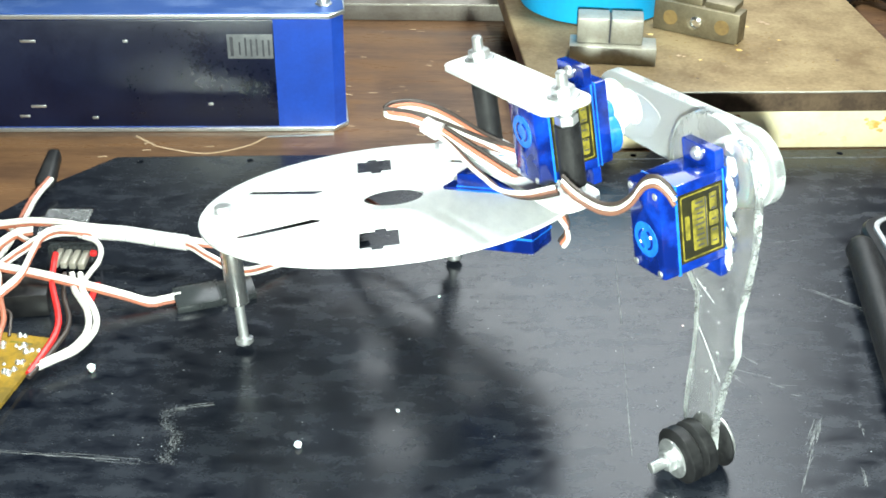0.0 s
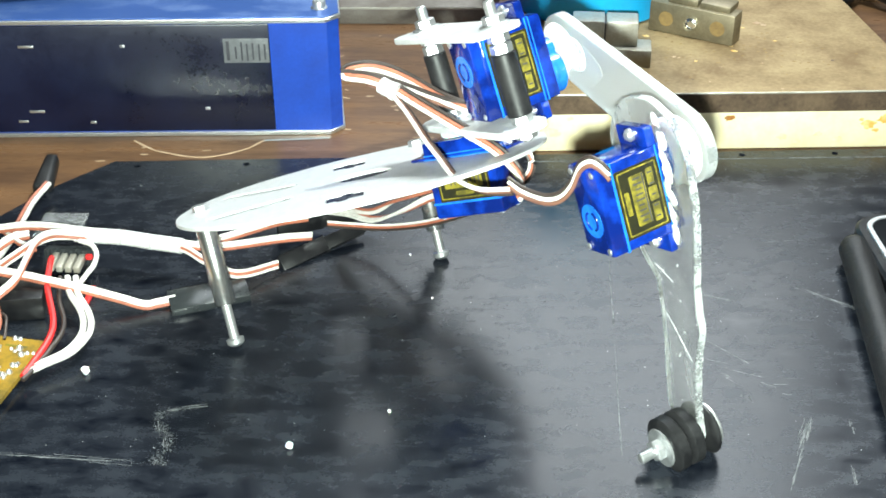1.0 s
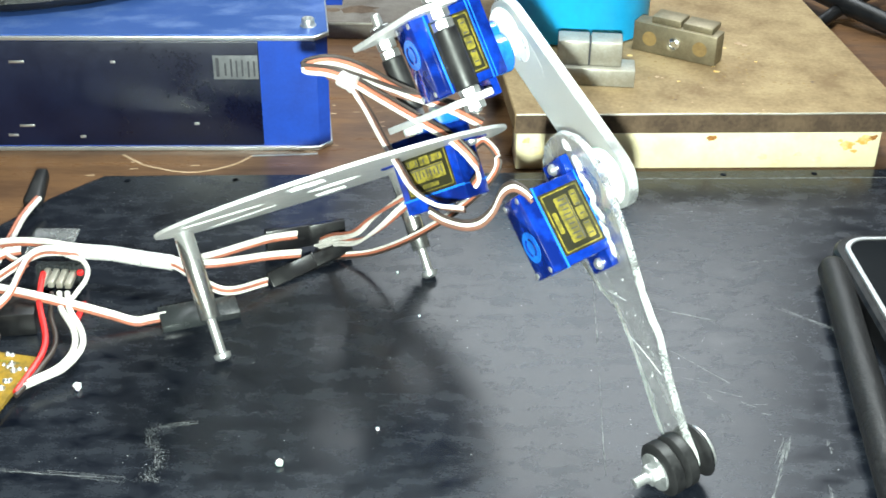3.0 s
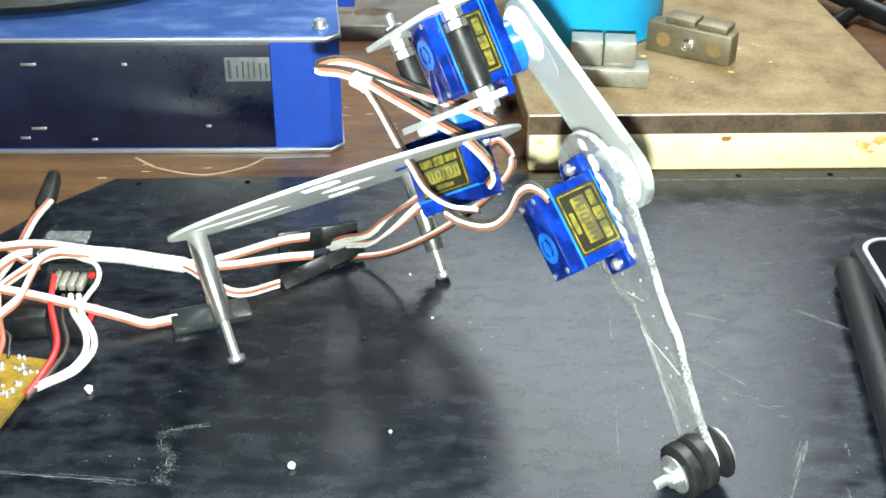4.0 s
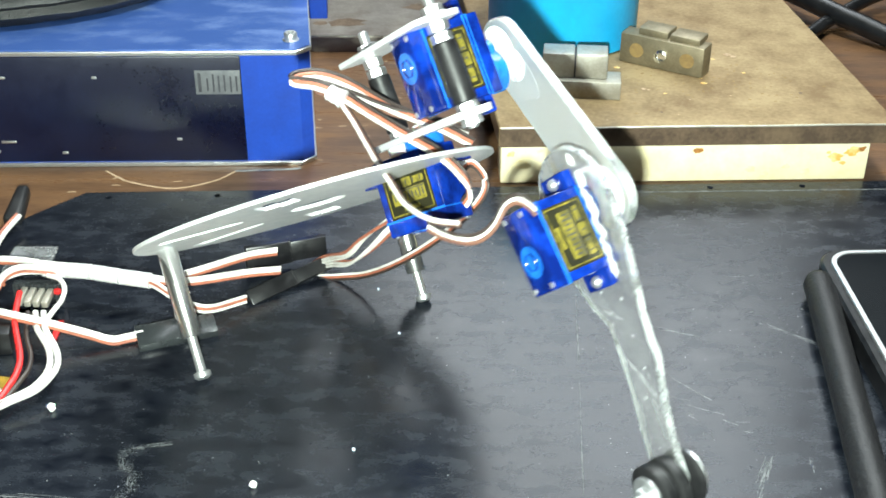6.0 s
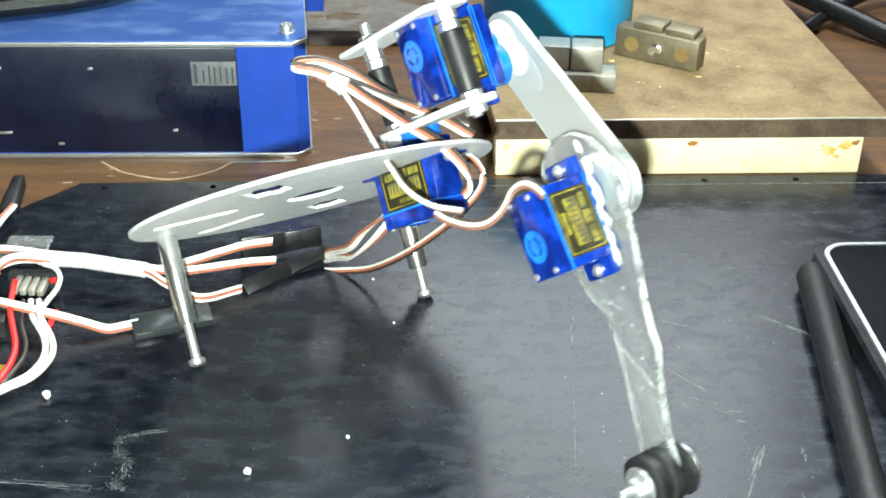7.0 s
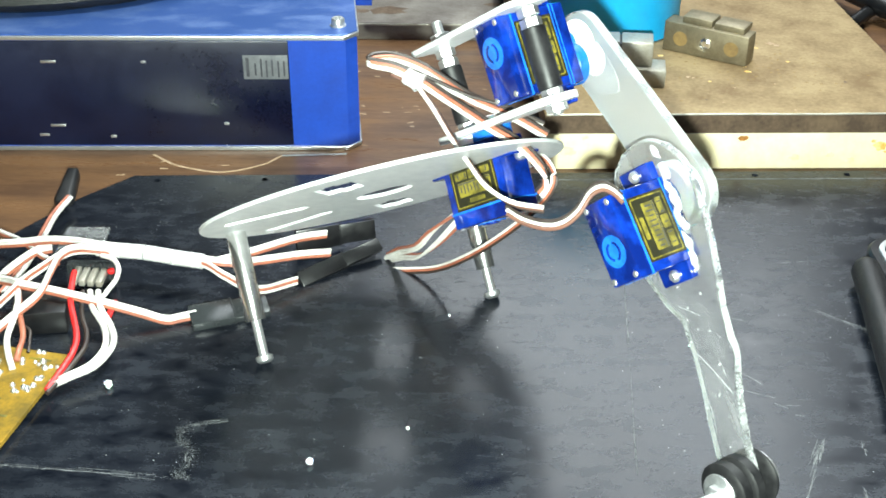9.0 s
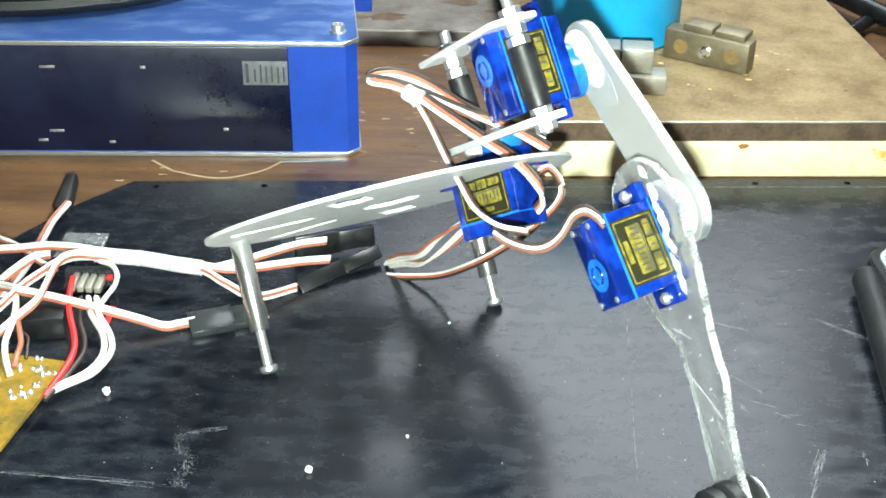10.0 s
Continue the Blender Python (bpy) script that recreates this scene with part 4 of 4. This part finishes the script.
KNEE = servo(Matrix.Identity(4))
KNEE_AT = Matrix(((-1, 0, 0, 1.0 * MM), (0, 0, 1, -15.6 * MM), (0, 1, 0, -1.7 * MM), (0, 0, 0, 1))) @ Matrix.Rotation(radians(-4.3), 4, "Z")


def turret_cable():
    c = part("turret_lead", tube(spline(((5.4, -20.4, 29.6), (6.8, -19.2, 27.6), (8.2, -17.6, 26.0)), 4), 2.4, 12), M_SLEEVE, robot, "flat white, orange and black servo leads tied in a loop")
    ribbon("", ((20, 8.9, 1.7), (16, 3.2, 9.5), (10, -5.8, 19.3), (6, -13.4, 29.7), (3, -19.6, 35.4), (2, -26, 37.1), (2.5, -27.7, 35.8), (5, -23, 32.7), (7, -18.1, 27.8), (11, -13.2, 19.8), (16, -7.5, 10.3), (22, -2.9, 1.6), (25, -0.4, -6.4), (25, -0.9, -11.3), (23, -2.4, -13.3)), 0.62, TRIO, c, (0.3, -0.4, -0.9))
    ribbon("", ((18, 9.9, 4.7), (14, 2.9, 11.8), (10, -6.1, 18.4), (6, -14.2, 26.5), (3.4, -20.2, 31.6), (3, -23, 32.4), (4.6, -21, 30), (7, -18.4, 26.4)), 0.6, (M_WBROWN, M_WWHITE, M_WBLACK), c, (0.3, -0.4, 0.9))
    return c


TLEAD = turret_cable()


def hanging_lead():
    """The knee servo's lead from the tie down to its bend."""
    c = part("hanging_lead", tube(spline(((6, -19.4, 27.6), (7, -18.8, 25.4)), 4), 1.7, 10), M_SLEEVE, robot, "flat servo lead hanging from the tie")
    ribbon("", ((6.4, -18.6, 27), (9, -18.8, 22.4), (12, -19, 17.2), (18, -20.2, 7), (23, -20.9, -0.3), (29, -21.8, -7.9), (35, -19.6, -14), (40, -14.9, -17.7)), 0.6, (M_WBLACK, M_WBROWN, M_WWHITE), c, (0.3, -0.7, 0.6))
    return c


HLEAD = hanging_lead()


def knee_cable():
    pts = ((1.5, 0, -2.5), (0, 0, 0), (-2.6, 0, 2.0), (-6, 0, 1.4), (-10, 0, -2.2), (-14, 0, -4.2), (-18, 0, -4.4), (-22, 0, -3), (-26, 0, -0.5), (-29, 0, 2.5))
    c = part("knee_lead", tube(spline(pts, 8), 0.56, 8), M_WWHITE, robot, "flat servo lead running to the knee")
    for d, m in ((1.2, M_WBLACK), (-1.2, M_WBROWN)):
        part("wire", tube(spline([(x, y + d * 0.35, z + d * 0.85) for x, y, z in pts], 8), 0.56, 8), m, c)
    return c


KLEAD = knee_cable()
ribbon("", ((24, 7, -9), (19, 14, -10), (7, 27, -13), (-1, 37, -16), (-10, 52, -15), (-17, 62, -15)), 0.5, PALE, robot, twist=4.0, sub="servo_lead")
ribbon("", ((24, 8, -12), (18, 16, -13), (8, 28, -17), (-1, 39, -19), (-9, 52, -17), (-17, 63, -16)), 0.5, PALE, robot, twist=-3.5, sub="servo_lead")
ribbon("", ((44, 4, -2.6), (47.5, 6, -1.8), (49.9, 5, -7.3), (47.7, 6, -12), (39.9, 10, -16.7), (28.7, 20, -20.6), (15, 34, -23.4), (2, 48, -24), (-9, 55, -22), (-17, 58, -20)), 0.42, (M_WBLACK, M_WRED, M_WWHITE), robot, sub="servo_lead")

# ---- motion: seconds, the two foot tips in millimetres, lean of the body, turret, arm and shin angles ----
JOINTS = [
    (0, -69.0, 310.1, -7.2, 358.0, -13.1, -67.1, -6.4, -98.6),
    (0.52, -69.0, 310.1, -7.2, 358.0, -13.1, -67.1, -6.4, -98.6),
    (0.7, -69.9, 311.1, -8.7, 360.9, -24.9, -68.7, -34.8, -97.4),
    (0.8, -69.7, 310.8, -8.6, 360.9, -23.6, -68.8, -31.3, -98.4),
    (1.7, -69.7, 310.8, -8.6, 360.9, -23.6, -68.8, -31.3, -98.4),
    (1.9, -71.4, 312.0, -8.0, 359.9, -34.9, -67.2, -64.7, -87.1),
    (4.05, -70.1, 311.7, -8.2, 360.2, -34.6, -68.8, -65.2, -85.2),
    (4.2, -70.8, 312.3, -7.4, 359.3, -35.3, -66.8, -66.4, -85.5),
    (4.3, -71.4, 312.8, -6.9, 358.7, -36.1, -57.7, -66.2, -85.5),
    (4.4, -72.3, 313.2, -6.2, 357.9, -36.9, -48.0, -64.4, -87.7),
    (4.5, -72.8, 313.6, -5.7, 357.4, -37.0, -45.9, -64.2, -87.5),
    (4.6, -72.4, 313.7, -5.7, 357.6, -36.5, -51.5, -64.4, -87.4),
    (4.7, -71.9, 313.7, -5.7, 357.6, -35.7, -58.8, -65.0, -86.4),
    (4.8, -71.5, 313.7, -5.7, 357.7, -35.3, -62.5, -65.0, -86.2),
    (4.9, -71.4, 313.7, -5.6, 357.7, -35.4, -61.6, -64.8, -86.5),
    (5, -71.7, 313.8, -5.5, 357.8, -35.7, -52.9, -62.6, -87.6),
    (5.1, -71.5, 313.4, -5.3, 357.9, -36.8, -49.4, -64.5, -87.6),
    (5.2, -71.1, 313.0, -5.0, 357.9, -36.8, -50.0, -64.7, -87.5),
    (5.3, -70.2, 312.6, -4.8, 357.9, -35.6, -59.9, -64.6, -87.1),
    (5.4, -69.7, 312.2, -4.4, 357.9, -34.9, -66.7, -63.8, -87.9),
    (5.5, -69.3, 311.8, -4.2, 357.8, -34.5, -67.4, -63.2, -87.5),
    (5.6, -69.4, 311.9, -3.9, 357.5, -35.2, -63.0, -64.3, -87.2),
    (5.7, -69.6, 312.0, -3.7, 357.2, -35.9, -57.8, -64.6, -87.3),
    (5.82, -70.1, 312.0, -3.5, 357.1, -37.1, -48.0, -64.9, -87.7),
    (6, -69.7, 312.1, -3.0, 356.1, -35.6, -58.4, -64.1, -87.5),
    (6.15, -69.5, 312.2, -2.5, 355.5, -34.7, -66.2, -62.9, -88.0),
    (6.3, -69.7, 312.3, -2.2, 355.0, -35.4, -59.1, -63.7, -87.5),
    (6.48, -70.0, 312.4, -1.8, 354.6, -37.0, -46.3, -64.3, -87.5),
    (6.65, -69.8, 312.5, -1.3, 353.8, -35.5, -57.3, -63.3, -87.7),
    (6.8, -69.8, 312.6, -0.9, 353.1, -34.5, -64.5, -62.2, -87.8),
    (6.9, -69.8, 312.7, -0.6, 352.8, -35.1, -60.4, -62.7, -87.7),
    (7, -69.9, 312.7, -0.4, 352.6, -36.5, -52.4, -62.0, -89.3),
    (7.1, -69.4, 312.1, -0.3, 352.5, -37.0, -47.5, -64.0, -87.3),
    (7.2, -68.9, 311.4, -0.2, 352.3, -36.8, -48.2, -64.2, -87.7),
    (7.3, -68.4, 310.7, 0.1, 351.9, -35.7, -56.5, -63.6, -87.5),
    (7.4, -68.0, 310.1, 0.3, 351.6, -34.5, -63.9, -62.7, -87.1),
    (7.5, -67.4, 309.3, 0.4, 351.4, -34.7, -67.2, -64.4, -86.4),
    (7.6, -67.5, 309.5, 0.5, 351.2, -35.1, -60.4, -63.4, -87.0),
    (7.7, -67.5, 309.5, 0.6, 351.2, -36.2, -53.2, -64.5, -87.5),
    (7.8, -67.4, 309.6, 0.6, 351.0, -37.0, -47.2, -64.9, -87.1),
    (7.9, -67.5, 309.7, 0.7, 350.8, -36.5, -51.8, -64.6, -87.7),
    (8, -67.7, 309.7, 1.0, 350.2, -34.9, -62.2, -64.1, -86.3),
    (8.1, -67.9, 309.9, 1.2, 350.0, -34.4, -63.9, -62.3, -87.1),
    (8.2, -67.9, 310.1, 1.2, 349.9, -35.3, -58.1, -63.3, -87.5),
    (8.3, -67.8, 310.3, 1.2, 349.8, -36.4, -51.5, -64.3, -88.0),
    (8.4, -67.9, 310.5, 1.4, 349.6, -37.0, -45.9, -64.3, -86.9),
    (8.5, -68.1, 310.7, 1.4, 349.4, -37.1, -48.2, -65.6, -87.3),
    (8.6, -68.0, 310.5, 1.7, 348.9, -35.7, -55.3, -63.7, -87.8),
    (8.7, -68.0, 310.4, 2.1, 348.4, -34.9, -59.4, -62.8, -87.5),
    (8.8, -67.9, 310.3, 2.3, 348.0, -34.6, -60.9, -62.5, -87.3),
    (8.9, -67.2, 310.0, 2.4, 347.9, -36.2, -53.3, -64.7, -87.8),
    (9, -66.9, 309.8, 2.6, 347.5, -37.0, -49.3, -65.1, -87.6),
    (9.1, -66.5, 309.6, 2.7, 347.9, -36.7, -48.3, -65.2, -86.2),
    (9.2, -66.1, 309.3, 2.8, 348.2, -36.4, -52.5, -65.4, -87.1),
    (9.3, -66.1, 309.1, 3.0, 348.5, -35.3, -58.2, -64.2, -87.1),
    (9.4, -66.1, 309.1, 3.1, 348.9, -34.4, -62.3, -62.9, -86.6),
    (9.5, -65.7, 308.8, 3.2, 349.3, -34.9, -62.3, -64.6, -86.1),
    (9.6, -65.1, 308.5, 3.3, 349.1, -35.6, -57.0, -65.1, -87.0),
    (9.7, -64.8, 308.3, 3.5, 348.9, -36.4, -53.8, -65.8, -87.1),
    (9.8, -64.7, 308.2, 3.7, 348.6, -36.7, -49.9, -65.9, -86.2),
    (9.9, -64.8, 308.2, 3.9, 348.2, -35.6, -56.6, -65.1, -87.1),
    (10, -65.1, 308.3, 4.1, 347.9, -35.4, -60.2, -64.9, -87.0),
]


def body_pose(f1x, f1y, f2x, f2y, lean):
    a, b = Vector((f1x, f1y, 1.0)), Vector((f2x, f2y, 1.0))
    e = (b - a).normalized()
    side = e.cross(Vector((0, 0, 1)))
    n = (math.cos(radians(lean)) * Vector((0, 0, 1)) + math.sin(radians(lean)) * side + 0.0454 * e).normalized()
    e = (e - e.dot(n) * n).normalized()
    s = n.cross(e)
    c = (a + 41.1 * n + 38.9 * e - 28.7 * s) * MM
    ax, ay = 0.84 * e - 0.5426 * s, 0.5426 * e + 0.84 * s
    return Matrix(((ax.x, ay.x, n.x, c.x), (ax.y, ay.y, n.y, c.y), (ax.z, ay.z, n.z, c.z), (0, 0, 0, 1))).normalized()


def frame_of(x, y, z, o):
    return Matrix(((x.x, y.x, z.x, o.x), (x.y, y.y, z.y, o.y), (x.z, y.z, z.z, o.z), (0, 0, 0, 1)))


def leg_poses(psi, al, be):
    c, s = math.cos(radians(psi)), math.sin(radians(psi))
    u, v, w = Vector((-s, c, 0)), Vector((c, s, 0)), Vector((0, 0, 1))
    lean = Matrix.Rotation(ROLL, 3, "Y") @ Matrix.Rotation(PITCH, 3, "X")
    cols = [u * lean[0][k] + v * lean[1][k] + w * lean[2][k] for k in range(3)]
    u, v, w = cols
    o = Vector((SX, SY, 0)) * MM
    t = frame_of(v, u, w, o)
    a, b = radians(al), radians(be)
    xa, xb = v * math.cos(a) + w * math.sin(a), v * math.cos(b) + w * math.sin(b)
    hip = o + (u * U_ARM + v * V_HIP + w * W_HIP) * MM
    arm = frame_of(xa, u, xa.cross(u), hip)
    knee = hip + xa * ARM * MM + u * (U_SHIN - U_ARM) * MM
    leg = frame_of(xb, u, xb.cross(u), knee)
    return t, arm, leg


def motions():
    rows = {k: [] for k in ("body", "turret", "hip", "arm", "shin", "knee", "lead", "hang", "klead")}
    for t, f1x, f1y, f2x, f2y, lean, psi, al, be in JOINTS:
        tu, arm, leg = leg_poses(psi, al, be)
        rows["body"].append((t, body_pose(f1x, f1y, f2x, f2y, lean)))
        # the plates rock a little on the horn when the body sits low, and the leads lift
        rock = tu @ Matrix.Rotation(radians(1.5 + 2.2 * min(1, max(0, (lean + 24) / 10))), 4, "Y")
        tie, knot = Matrix.Translation(Vector((14, 0, 14)) * MM), Matrix.Translation(Vector((6.5, -19, 26.5)) * MM)
        up = max(0, lean + 33)
        lift = tu @ tie @ Matrix.Rotation(radians(-1.15 * up), 4, "Y") @ tie.inverted()
        swing = lift @ knot @ Matrix.Rotation(radians(-1.3 * up), 4, "Y") @ knot.inverted()
        rows["turret"].append((t, rock))
        rows["hip"].append((t, rock @ HIP_AT))
        rows["arm"].append((t, arm))
        rows["shin"].append((t, leg))
        rows["knee"].append((t, leg @ KNEE_AT))
        rows["lead"].append((t, lift))
        rows["hang"].append((t, swing))
        # the knee's lead ends at the knee servo and points back to the turret
        end = leg @ (Vector((-5.3, -13.5, 4.5)) * MM)
        back = swing @ (Vector((40, -14.9, -17.7)) * MM)
        x = (end - back).normalized()
        y = Vector((0, 0, 1)).cross(x).normalized()
        rows["klead"].append((t, frame_of(x, y, x.cross(y), end)))
    for ob, k in ((robot, "body"), (TURRET, "turret"), (HIP, "hip"), (UPPER, "arm"), (SHIN_OB, "shin"), (KNEE, "knee"), (TLEAD, "lead"), (HLEAD, "hang"), (KLEAD, "klead")):
        walk(ob, rows[k])


motions()
